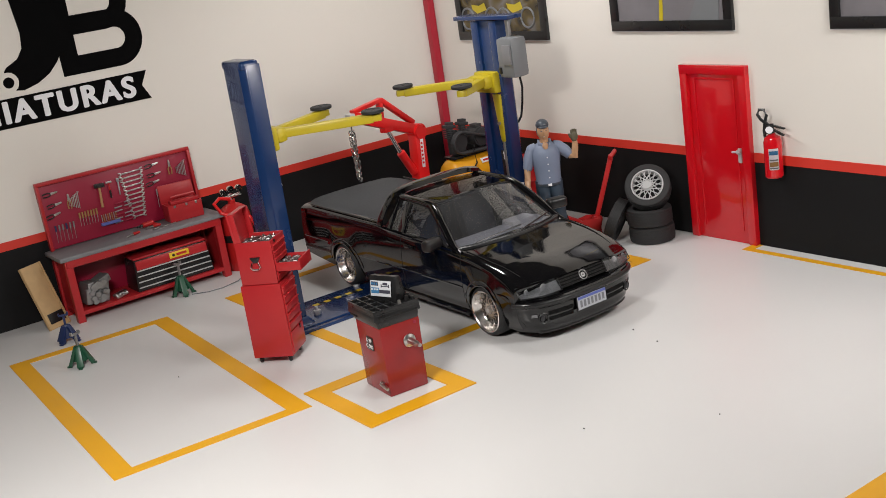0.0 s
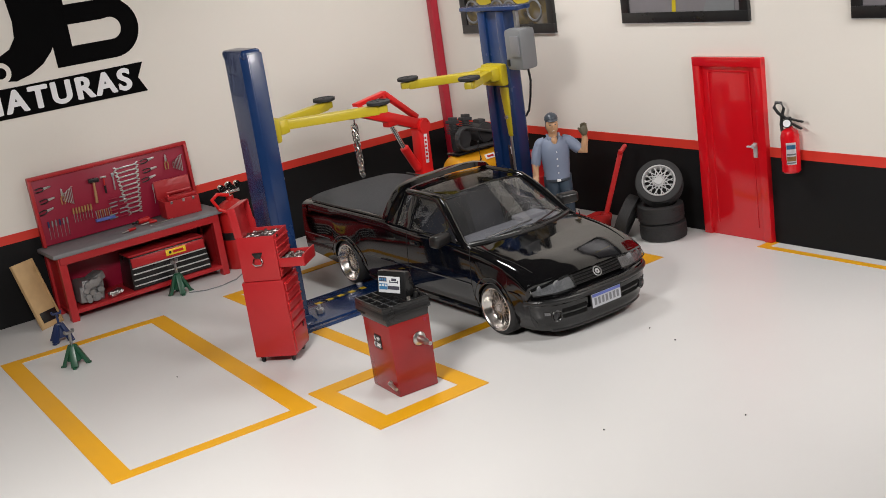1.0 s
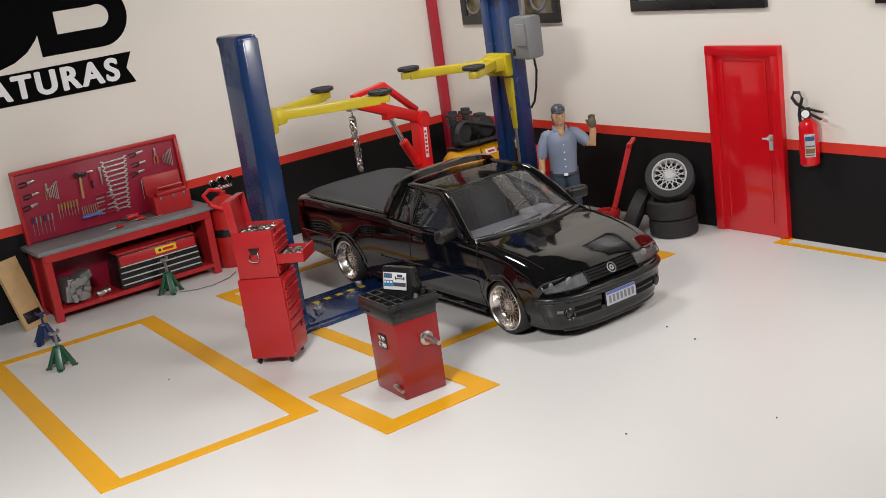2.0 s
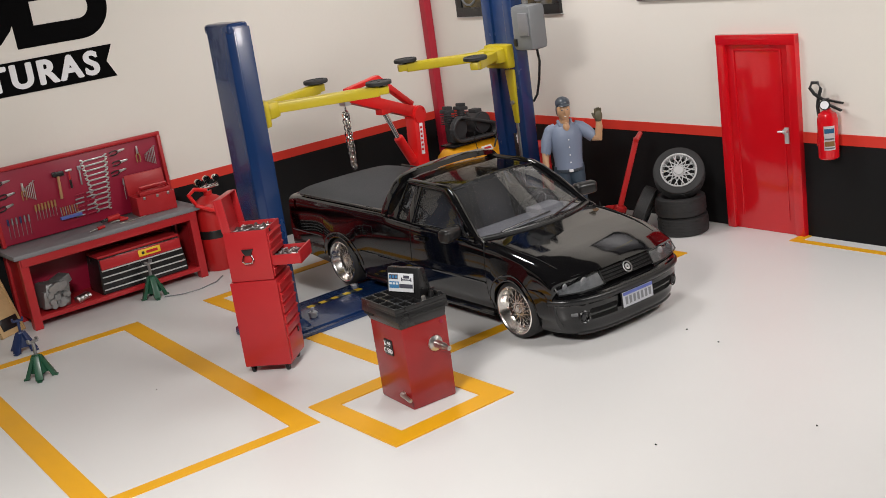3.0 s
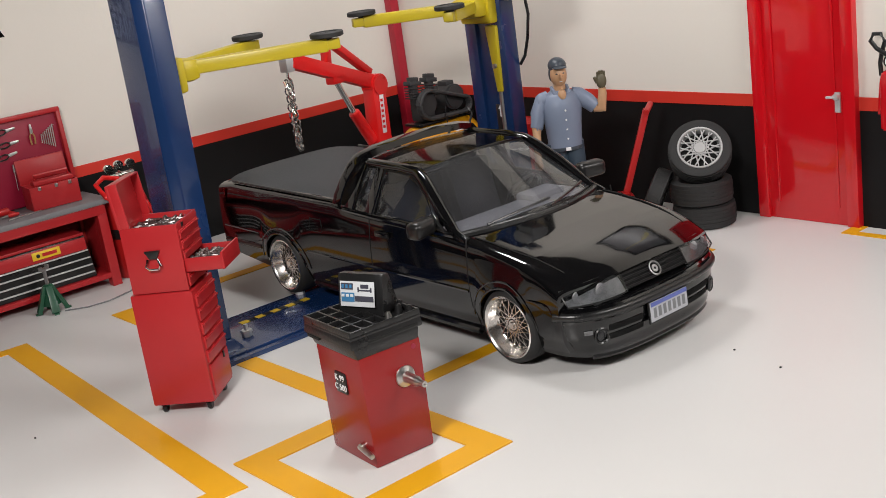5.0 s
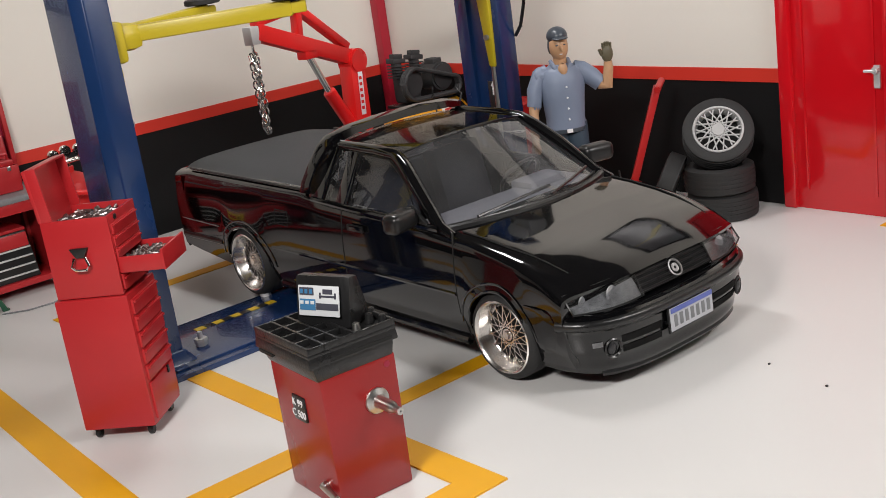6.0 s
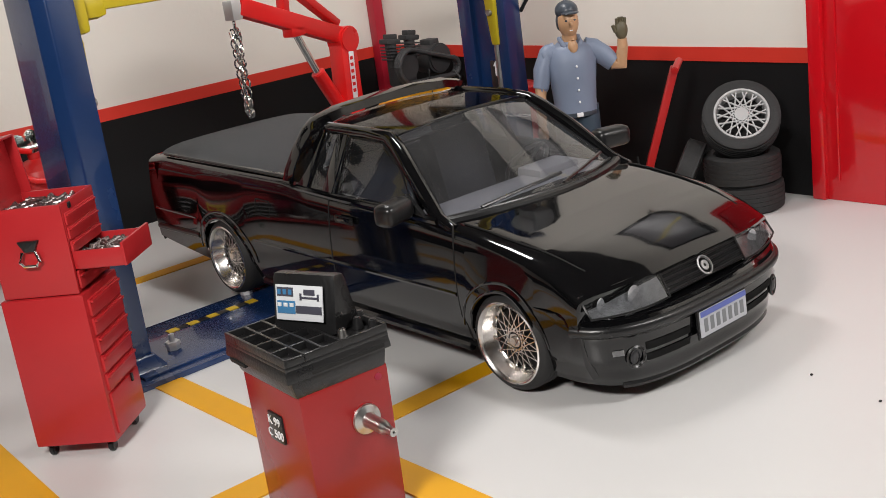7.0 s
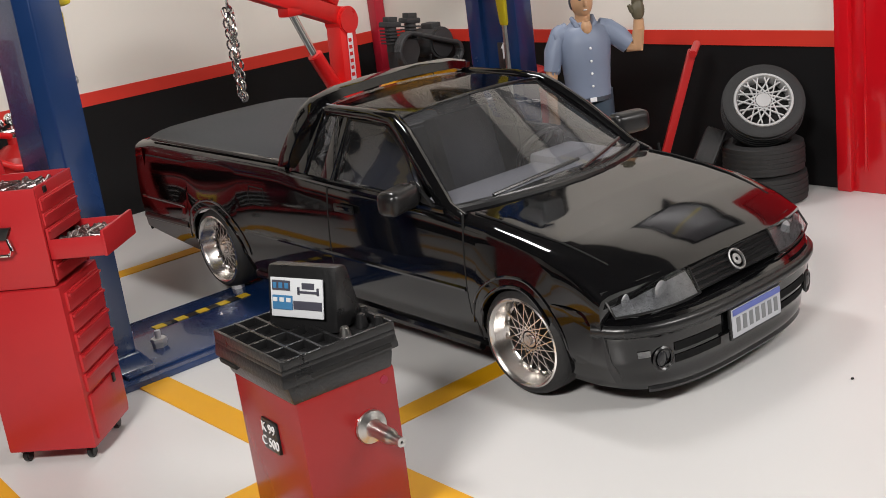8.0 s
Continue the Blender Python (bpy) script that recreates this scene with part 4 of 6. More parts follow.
def tool_cabinet():
    t = thing("tool_cabinet", (1.595, 7.15, 0), -47.8, "red rolling tool cabinet with open lid and one drawer pulled out", "tool cabinet")
    part("lower_body", box(B(), (-0.01, 0, 0.465), (0.43, 0.42, 0.79), 0.012), RED, t, "red sheet-metal lower cabinet")
    for k in range(5):
        d = part("drawer_front", box(B(), (0.208, 0.005, 0.78 - 0.10 * k), (0.022, 0.36, 0.088), 0.008), RED, t)
        part("pull", box(B(), (0.222, 0.005, 0.81 - 0.10 * k), (0.018, 0.35, 0.014), 0.004), RED, d)
    part("door_panel", box(B(), (0.208, 0.005, 0.21), (0.02, 0.36, 0.22), 0.008), RED, t)
    part("lock", box(B(), (0.222, 0.08, 0.30), (0.012, 0.02, 0.045), 0.003), BLACK, t)
    up = part("upper_chest", box(B(), (-0.01, 0, 0.885), (0.38, 0.36, 0.03), 0.004), RED, t, "red upper tool chest")
    for c, s in (((-0.01, -0.185, 1.09), (0.39, 0.018, 0.45)), ((-0.01, 0.185, 1.09), (0.39, 0.018, 0.45)), ((-0.197, 0, 1.09), (0.018, 0.36, 0.45)), ((0.178, 0, 1.22), (0.018, 0.36, 0.19)), ((-0.01, 0, 1.235), (0.38, 0.36, 0.015))):
        part("chest_panel", box(B(), c, s, 0.004), RED, up)
    for k, z in enumerate((1.235, 1.165, 1.095, 0.93)):
        part("small_drawer", box(B(), (0.185, 0, z), (0.022, 0.34, 0.06 if k < 3 else 0.09), 0.007), RED, up)
        part("small_pull", box(B(), (0.20, 0, z + 0.018), (0.014, 0.33, 0.010), 0.003), RED, up)
    b = B()
    x0, x1 = 0.16, 0.44
    box(b, ((x0 + x1) / 2, 0, 0.985), (x1 - x0, 0.33, 0.012), 0.003)
    for y in (-0.165, 0.165):
        box(b, ((x0 + x1) / 2, y, 1.028), (x1 - x0, 0.012, 0.09), 0.003)
    box(b, (x1, 0, 1.037), (0.016, 0.345, 0.118), 0.005)
    dr = part("open_drawer", b, RED, up, "open red drawer full of small tools")
    part("tool_clutter", heap(B(), 0.20, -0.13, 0.41, 0.13, 1.02, 110, 5), SMALL_TOOLS, dr)
    part("tool_clutter", heap(B(), -0.15, -0.14, 0.14, 0.14, 1.265, 120, 6), SMALL_TOOLS, up)
    b = B()
    box(b, (0, 0, 0.15), (0.025, 0.385, 0.30), 0.008)
    for y in (-0.185, 0.185):
        box(b, (0.035, y, 0.15), (0.07, 0.012, 0.30), 0.003)
    box(b, (0.035, 0, 0.296), (0.07, 0.37, 0.012), 0.003)
    bmesh.ops.transform(b, matrix=pose(-0.20, 0, 1.31, 0, -6, 0), verts=b.verts)
    part("lid", b, RED, up, "red lid standing open")
    part("lock_tab", box(B(), (0.187, -0.10, 1.29), (0.014, 0.03, 0.03), 0.004), BLACK, up)
    # side carrying handle
    hb = part("handle_plate", wedge(B(), (-0.065, -0.012, 0.045, 0.012), (-0.035, -0.012, 0.015, 0.012), 1.10, 1.155, 0.006), BLACK, up)
    bmesh_pos = Matrix.Translation((0, -0.202 * S, 0))
    hb.matrix_basis = bmesh_pos
    part("side_handle", tube(B(), [(-0.045, -0.215, 1.105), (-0.06, -0.225, 1.055), (-0.04, -0.226, 1.035), (0.02, -0.226, 1.035), (0.04, -0.225, 1.055), (0.025, -0.215, 1.105)], 0.009, 8), CHROME, up, "bright wire handle")
    for x in (-0.17, 0.15):
        for y in (-0.15, 0.15):
            c = B()
            rod(c, (x - 0.015, y, 0.032), (x + 0.015, y, 0.032), 0.032, None, 18, 0.006)
            box(c, (x, y, 0.06), (0.05, 0.03, 0.025), 0.004)
            part("castor", c, BLACK, t)


tool_cabinet()


# ---- bench with tool board ----
def bench():
    t = thing("workbench", (1.58, 10.80, 0), 0, "red steel workbench with a grey top against the wall", "workbench")
    t.matrix_world = t.matrix_world @ Matrix.Scale(1.035, 4)
    part("worktop", box(B(), (0, 0, 0.80), (2.14, 0.60, 0.055), 0.02), GREY_TOP, t, "worn grey worktop")
    for x in (-0.97, 0.97):
        b = B()
        wedge(b, (x - 0.045, -0.27, x + 0.045, -0.17), (x - 0.045 + 0.0, -0.285, x + 0.045, -0.185), 0, 0.775, 0.008)
        wedge(b, (x - 0.045, 0.18, x + 0.045, 0.27), (x - 0.045, 0.18, x + 0.045, 0.27), 0, 0.775, 0.008)
        part("leg_frame", b, RED, t)
        part("side_panel", box(B(), (x, 0, 0.42), (0.03, 0.40, 0.66), 0.004), RED, t)
    part("front_rail", box(B(), (0, -0.265, 0.73), (2.0, 0.04, 0.09), 0.008), RED, t)
    part("shelf", box(B(), (0, 0, 0.11), (1.98, 0.56, 0.05), 0.008), RED, t, "red lower shelf")
    part("back_panel", box(B(), (0, 0.27, 0.44), (1.96, 0.02, 0.64), 0.004), PEG_RED, t)


bench()
BX, BZ, BY, TILT_B = 1.57, 0.86, 11.02, 3.0


def board():
    t = thing("tool_board", (BX, BY, BZ), 0, "crimson tool board with red frame above the bench", "tool board", rx=-TILT_B)
    t.matrix_world = t.matrix_world @ Matrix.Scale(1.035, 4)
    part("panel", box(B(), (0, 0.02, 0.41), (1.94, 0.02, 0.80), 0.003), PEG_RED, t, "crimson pegboard panel")
    for c, s in (((0, 0, 0.815), (2.0, 0.07, 0.045)), ((-0.98, 0, 0.40), (0.04, 0.07, 0.80)), ((0.98, 0, 0.40), (0.04, 0.07, 0.80))):
        part("frame_rail", box(B(), c, s, 0.008), RED, t)


board()
BM = pose(BX * S, BY * S, BZ * S, -TILT_B, 0, 0) @ Matrix.Scale(1.035, 4)


def hang(ob, x, z, turn=0.0):
    ob.matrix_world = BM @ pose(x * S, -0.004 * S, z * S) @ pose(0, 0, 0, 0, turn, 0)
    return ob


def wrench(length):
    b = B()
    bar(b, (-length / 2, 0, 0), (length / 2, 0, 0), 0.010, 0.018, 0.003)
    for s in (1, -1):
        x = s * length / 2
        prism(b, [(x - s * 0.004, -0.012), (x + s * 0.008, -0.024), (x + s * 0.036, -0.026), (x + s * 0.036, -0.012), (x + s * 0.014, -0.008), (x + s * 0.014, 0.008), (x + s * 0.036, 0.012), (x + s * 0.036, 0.026), (x + s * 0.008, 0.024), (x - s * 0.004, 0.012)], 0.011, None, 0.002)
    return b


for k in range(11):
    z = 0.70 - 0.056 * k
    L = 0.25 - 0.014 * k
    hang(solid("wrench", wrench(L), STEEL, (0, 0, 0), 0, "bright open-ended wrench on the crimson board", "wrench", "wrenches on the board"), 0.19 - 0.5 * (0.25 - L) * 0.2, z, -2)


def tool_on_board(name, label, cat, x, z, turn, pieces):
    t = thing(name, (0, 0, 0), 0, label, cat)
    hang(t, x, z, turn)
    t.matrix_world = t.matrix_world @ Matrix.Scale(0.85, 4)
    for nm, b, m in pieces:
        part(nm, b, m, t)


tool_on_board("hammer", "wooden-handled mallet with black head on the board", "hammer", -0.25, 0.55, 4, [("head", box(B(), (0, -0.03, 0.10), (0.15, 0.06, 0.06), 0.014), BLACK), ("handle", rod(B(), (0, -0.03, 0.08), (0, -0.03, -0.22), 0.017, 0.021, 12, 0.004), HANDLE_WOOD)])
tool_on_board("hammer", "small steel hammer with red and black grip on the board", "hammer", -0.12, 0.56, 2, [("head", box(B(), (0, -0.02, 0.10), (0.09, 0.026, 0.026), 0.006), STEEL), ("handle", rod(B(), (0, -0.02, 0.10), (0, -0.02, -0.10), 0.010, 0.012, 10), JACK_RED), ("grip", rod(B(), (0, -0.02, -0.02), (0, -0.02, -0.13), 0.015, 0.015, 10), BLACK)])
tool_on_board("adjustable_spanner", "slim steel adjustable spanner on the board", "spanner", 0.0, 0.56, 3, [("shank", bar(B(), (0, -0.012, 0.07), (0, -0.012, -0.12), 0.02, 0.012, 0.003), DULL_STEEL), ("jaw", box(B(), (0, -0.012, 0.10), (0.05, 0.014, 0.055), 0.008), DULL_STEEL)])


def pliers(x, z, turn, grip, label):
    jaw = B()
    prism(jaw, [(-0.018, -0.02), (0.018, -0.02), (0.012, 0.075), (0.003, 0.085), (-0.003, 0.085), (-0.012, 0.075)], 0.014, pose(0, -0.01, 0), 0.002)
    pcs = [("jaw", jaw, STEEL)]
    for s in (1, -1):
        pcs.append(("grip", tube(B(), [(s * 0.008, -0.01, -0.015), (s * 0.026, -0.01, -0.05), (s * 0.024, -0.01, -0.10), (s * 0.018, -0.01, -0.135)], 0.009, 8), grip))
    tool_on_board("pliers", label, "pliers", x, z, turn, pcs)


TAN = mat("grip_tan", (0.36, 0.20, 0.07), 0.45)
pliers(-0.64, 0.56, 2, TAN, "pliers with tan grips on the board")
pliers(0.70, 0.66, 2, TAN, "pliers with tan grips on the board")
for x, z, tn in ((-0.82, 0.68, 84), (-0.80, 0.54, 82), (-0.84, 0.42, 78), (0.49, 0.72, 82), (0.50, 0.60, 84), (0.46, 0.50, 80)):
    pliers(x, z, tn, BLACK, "dark-gripped pliers lying across the board")
for x0, z0 in ((-0.52, 0.62), (0.90, 0.68)):
    for k in range(7):
        b = B()
        L = 0.20 - 0.022 * k
        tube(b, [(0.03 * 0.6, -0.012, 0.0), (0, -0.012, 0.012), (0, -0.012, -L)], 0.0055, 6)
        hang(solid("hex_key", b, STEEL, (0, 0, 0), 0, "thin steel hex key on the board", "hex key", "hex keys on the board"), x0 - 0.02 * k, z0 - 0.012 * k, 3)


def screwdriver(x, z, grip, label, L=0.15):
    tool_on_board("screwdriver", label, "screwdriver", x, z, 3, [("blade", rod(B(), (0, -0.014, -0.02), (0, -0.014, -L), 0.005, 0.004, 8), STEEL), ("grip", rod(B(), (0, -0.014, 0.06), (0, -0.014, -0.025), 0.012, 0.014, 10, 0.003), grip)])


for k in range(6):
    screwdriver(-0.88 + 0.045 * k, 0.24, STAND_BLUE if k % 3 == 0 else DULL_STEEL, "slim screwdriver hanging on the board", 0.19)
for k in range(7):
    screwdriver(-0.56 + 0.036 * k, 0.32, TAN, "tan-handled file hanging on the board", 0.14)
for k in range(5):
    screwdriver(0.46 + 0.04 * k, 0.36, DULL_STEEL, "slim steel punch hanging on the board", 0.22 - 0.02 * k)
for k in range(8):
    hang(solid("drill_bit", rod(B(), (0, -0.012, 0.05), (0, -0.012, -0.05 + 0.002 * k), 0.007, 0.005, 8), TAN if k % 2 else DULL_STEEL, (0, 0, 0), 0, "short drill bit in a blue holder", "drill bit", "drill bits in the holder"), -0.30 + 0.026 * k, 0.22)
hang(solid("bit_holder", box(B(), (0, -0.025, 0), (0.24, 0.05, 0.035), 0.006), PLATE_BLUE, (0, 0, 0), 0, "small blue drill bit holder on the board", "holder"), -0.21, 0.155)
for r in range(6):
    for k in range(2):
        hang(solid("socket_strip", rod(B(), (-0.05, -0.012, 0), (0.05, -0.012, 0), 0.009, None, 8), DULL_STEEL if (r + k) % 3 else PEG_RED, (0, 0, 0), 0, "dark socket bar clipped to the board", "socket bar", "socket bars on the board"), -0.06 + 0.13 * k - 0.008 * r, 0.36 - 0.046 * r, -3)


def open_toolbox():
    t = thing("toolbox", (2.27, 10.82, 0.86), -4, "small red toolbox with its lid open on the bench", "toolbox")
    b = B()
    for c, s in (((0, -0.12, 0.11), (0.46, 0.015, 0.22)), ((0, 0.12, 0.11), (0.46, 0.015, 0.22)), ((-0.223, 0, 0.11), (0.015, 0.24, 0.22)), ((0.223, 0, 0.11), (0.015, 0.24, 0.22)), ((0, 0, 0.01), (0.45, 0.24, 0.02))):
        box(b, c, s, 0.005)
    part("box_body", b, RED, t)
    part("lid", box(B(), (0, 0.15, 0.335), (0.47, 0.03, 0.24), 0.01, (-8, 0, 0)), RED, t, "open red lid")
    part("tray", box(B(), (0.02, -0.03, 0.24), (0.38, 0.12, 0.05), 0.012), RED, t)
    part("tray_handle", tube(B(), [(-0.14, -0.03, 0.26), (-0.14, -0.03, 0.31), (0.18, -0.03, 0.31), (0.18, -0.03, 0.26)], 0.014, 8), RED, t)
    for x in (-0.14, 0.02, 0.15):
        part("clasp", box(B(), (x, -0.132, 0.20), (0.03, 0.012, 0.035), 0.004), STEEL, t)


open_toolbox()


def drawer_box():
    t = thing("tool_chest", (1.89, 10.75, 0.142), 0, "red and black tool chest with steel drawer edges under the bench", "tool chest")
    part("chest_body", wedge(B(), (-0.50, -0.16, 0.50, 0.18), (-0.53, -0.20, 0.53, 0.19), 0, 0.40, 0.01), BLACK, t, "black chest body")
    part("red_front", box(B(), (0, -0.178, 0.335), (0.98, 0.03, 0.115), 0.006, (-6, 0, 0)), RED, t)
    part("top_lid", box(B(), (0, 0.01, 0.42), (1.0, 0.34, 0.03), 0.01), RED, t)
    for k in range(4):
        part("steel_edge", box(B(), (0, -0.196 - 0.003 * k, 0.268 - 0.072 * k), (0.99 + 0.01 * k, 0.02, 0.013), 0.003), SILVER, t)
    lb = part("brand_label", box(B(), (0.10, -0.197, 0.345), (0.27, 0.008, 0.075), 0.003, (-6, 0, 0)), LABEL_YELLOW, t, "yellow label with dark bars")
    part("label_bar", box(B(), (0.13, -0.204, 0.345), (0.14, 0.004, 0.030), 0, (-6, 0, 0)), JACK_RED, lb)
    part("label_disc", rod(B(), (0.02, -0.198, 0.345), (0.02, -0.206, 0.345), 0.018, None, 14), BLACK, lb)


drawer_box()


def engine_block():
    t = thing("engine_block", (0.86, 10.71, 0.142), 0, "grey cast metal engine block on the bench shelf", "engine block")
    rnd = random.Random(3)
    b = B()
    box(b, (0, 0, 0.15), (0.30, 0.24, 0.28), 0.03, (0, 8, 12))
    part("casting", b, DULL_STEEL, t)
    part("front_cover", box(B(), (-0.05, -0.10, 0.12), (0.24, 0.08, 0.20), 0.03, (0, 8, 12)), DULL_STEEL, t)
    part("intake_housing", box(B(), (0.10, -0.05, 0.29), (0.16, 0.18, 0.10), 0.02, (0, -14, 20)), DULL_STEEL, t)
    for _ in range(16):
        x, z = rnd.uniform(-0.14, 0.12), rnd.uniform(0.05, 0.28)
        part("boss", rod(B(), (x, -0.10, z), (x, -0.165 - rnd.uniform(0, 0.03), z), rnd.uniform(0.02, 0.05), None, 14, 0.006), DULL_STEEL, t)
    b = B()
    box(b, (0, 0, 0.04), (0.18, 0.09, 0.07), 0.02, (0, -6, 18))
    for k in range(4):
        rod(b, (-0.07 + 0.045 * k, -0.04, 0.05), (-0.07 + 0.045 * k, -0.075, 0.06), 0.018, None, 12, 0.004)
    solid("cylinder_head", b, STEEL, (1.14, 10.61, 0.142), 0, "bright metal cylinder head on the bench shelf", "engine part")


engine_block()
for nm, at, rz, red in (("bench_screwdriver", (1.50, 10.63, 0.875), 14, JACK_RED), ("bench_screwdriver", (1.82, 10.75, 0.875), -6, JACK_RED)):
    t = thing(nm, at, rz, "red-handled screwdriver lying on the grey worktop", "screwdriver")
    part("grip", rod(B(), (-0.02, 0, 0.006), (0.08, 0, 0.006), 0.020, 0.017, 12, 0.005), red, t)
    part("blade", rod(B(), (-0.02, 0, 0.004), (-0.12, 0, 0.0), 0.010, 0.008, 10), STEEL, t)
t = thing("drill_driver", (1.78, 10.85, 0.86), 10, "small red drill lying on the worktop", "drill")
part("motor_body", rod(B(), (-0.09, 0, 0.045), (0.07, 0, 0.045), 0.032, 0.036, 14, 0.006), JACK_RED, t)
part("chuck", rod(B(), (-0.17, 0, 0.045), (-0.09, 0, 0.045), 0.014, 0.020, 12), BLACK, t)
part("pistol_grip", bar(B(), (0.04, 0, 0.045), (0.09, -0.07, 0.018), 0.036, 0.03, 0.008), JACK_RED, t)
solid("steel_rule", box(B(), (0, 0, 0.005), (0.34, 0.016, 0.01), 0.003), STEEL, (1.92, 10.66, 0.86), 9, "thin steel rod lying on the worktop", "rod")

# plank leaning beside the bench
t = thing("wooden_creeper", (0.33, 10.66, 0.0), 26, "pale plywood creeper board leaning on the wall", "creeper board", rx=-20)
part("board", box(B(), (0, 0, 0.42), (0.33, 0.03, 0.84), 0.006), WOOD, t, "pale plywood board")
part("black_pad", box(B(), (0.01, -0.02, 0.13), (0.24, 0.012, 0.13), 0.004), BLACK, t)
for x in (-0.155, 0.155):
    part("edge_rail", box(B(), (x, -0.02, 0.42), (0.02, 0.016, 0.84), 0.004), WOOD, t)


# gas welding bottle behind the bench, with gauges and a red hose
def gas_bottle():
    t = thing("gas_bottle", (2.92, 10.72, 0), 0, "dark red gas bottle with chrome gauges and a red hose", "gas bottle")
    b = B()
    lathe(b, [(0.01, 0.0), (0.20, 0.0), (0.215, 0.02), (0.215, 0.72), (0.19, 0.82), (0.10, 0.88), (0.05, 0.90), (0.05, 0.95), (0.01, 0.95)], None, 32)
    part("bottle", b, JACK_RED, t)
    part("band", lathe(B(), [(0.217, 0.40), (0.22, 0.41), (0.22, 0.49), (0.217, 0.50)], None, 32), BLACK, t)
    b = B()
    rod(b, (0, 0, 0.93), (0, 0, 1.02), 0.035, 0.03, 12)
    rod(b, (-0.12, -0.02, 0.99), (0.14, -0.02, 1.0), 0.022, None, 12)
    for x, z in ((-0.11, 1.07), (0.0, 1.09), (0.12, 1.08)):
        rod(b, (x, -0.05, z), (x, 0.0, z), 0.048, None, 18, 0.008)
        rod(b, (x, -0.02, 0.99), (x, -0.02, z), 0.014, None, 8)
    part("gauges", b, CHROME, t, "chrome pressure gauges")
    part("hose", tube(B(), [(-0.04, -0.05, 0.97), (-0.20, -0.08, 1.02), (-0.31, -0.14, 0.98), (-0.28, -0.24, 0.86), (-0.14, -0.32, 0.78), (0.06, -0.36, 0.74), (0.16, -0.30, 0.55), (0.10, -0.25, 0.2), (0.0, -0.24, 0.03)], 0.024, 10), CRANE_RED, t, "soft red hose")


gas_bottle()


def jack_stand(at, rz, m, label, h=0.36):
    t = thing("jack_stand", at, rz, label, "jack stand", "jack stands")
    for k in range(4):
        a = math.pi / 4 + k * math.pi / 2
        part("leg", bar(B(), (0.032 * math.cos(a), 0.032 * math.sin(a), h * 0.62), (0.125 * math.cos(a), 0.125 * math.sin(a), 0.012), 0.055, 0.03, 0.006, 0.075), m, t)
    b = B()
    wedge(b, (-0.03, -0.03, 0.03, 0.03), (-0.07, -0.07, 0.07, 0.07), h * 0.16, h * 0.66, 0.01)
    part("collar", b, m, t)
    for k in range(4):
        a = math.pi / 4 + k * math.pi / 2
        part("foot", box(B(), (0.13 * math.cos(a), 0.13 * math.sin(a), 0.008), (0.06, 0.045, 0.016), 0.005, (0, 0, math.degrees(a))), m, t)
    c = B()
    bar(c, (0, 0, h * 0.6), (0, 0, h), 0.026, 0.026, 0.004)
    box(c, (0, 0, h + 0.008), (0.11, 0.04, 0.022), 0.008)
    for s in (1, -1):
        box(c, (s * 0.05, 0, h + 0.024), (0.02, 0.04, 0.03), 0.006)
    part("saddle", c, DULL_STEEL if m is GREEN else m, t)


jack_stand((0.04, 8.98, 0), 20, GREEN, "green jack stand on the white floor")
jack_stand((1.86, 10.34, 0), 35, GREEN, "green jack stand in front of the bench", 0.40)
jack_stand((0.22, 9.97, 0), -10, STAND_BLUE, "dark blue jack stand on the yellow line", 0.32)
solid("cable", tube(B(), [(1.92, 10.22, 0.008), (2.1, 10.10, 0.008), (2.3, 10.08, 0.008), (2.55, 10.16, 0.008), (2.72, 10.32, 0.008)], 0.007, 6), GREY_BOX, (0, 0, 0), 0, "thin grey cable lying on the floor", "cable")


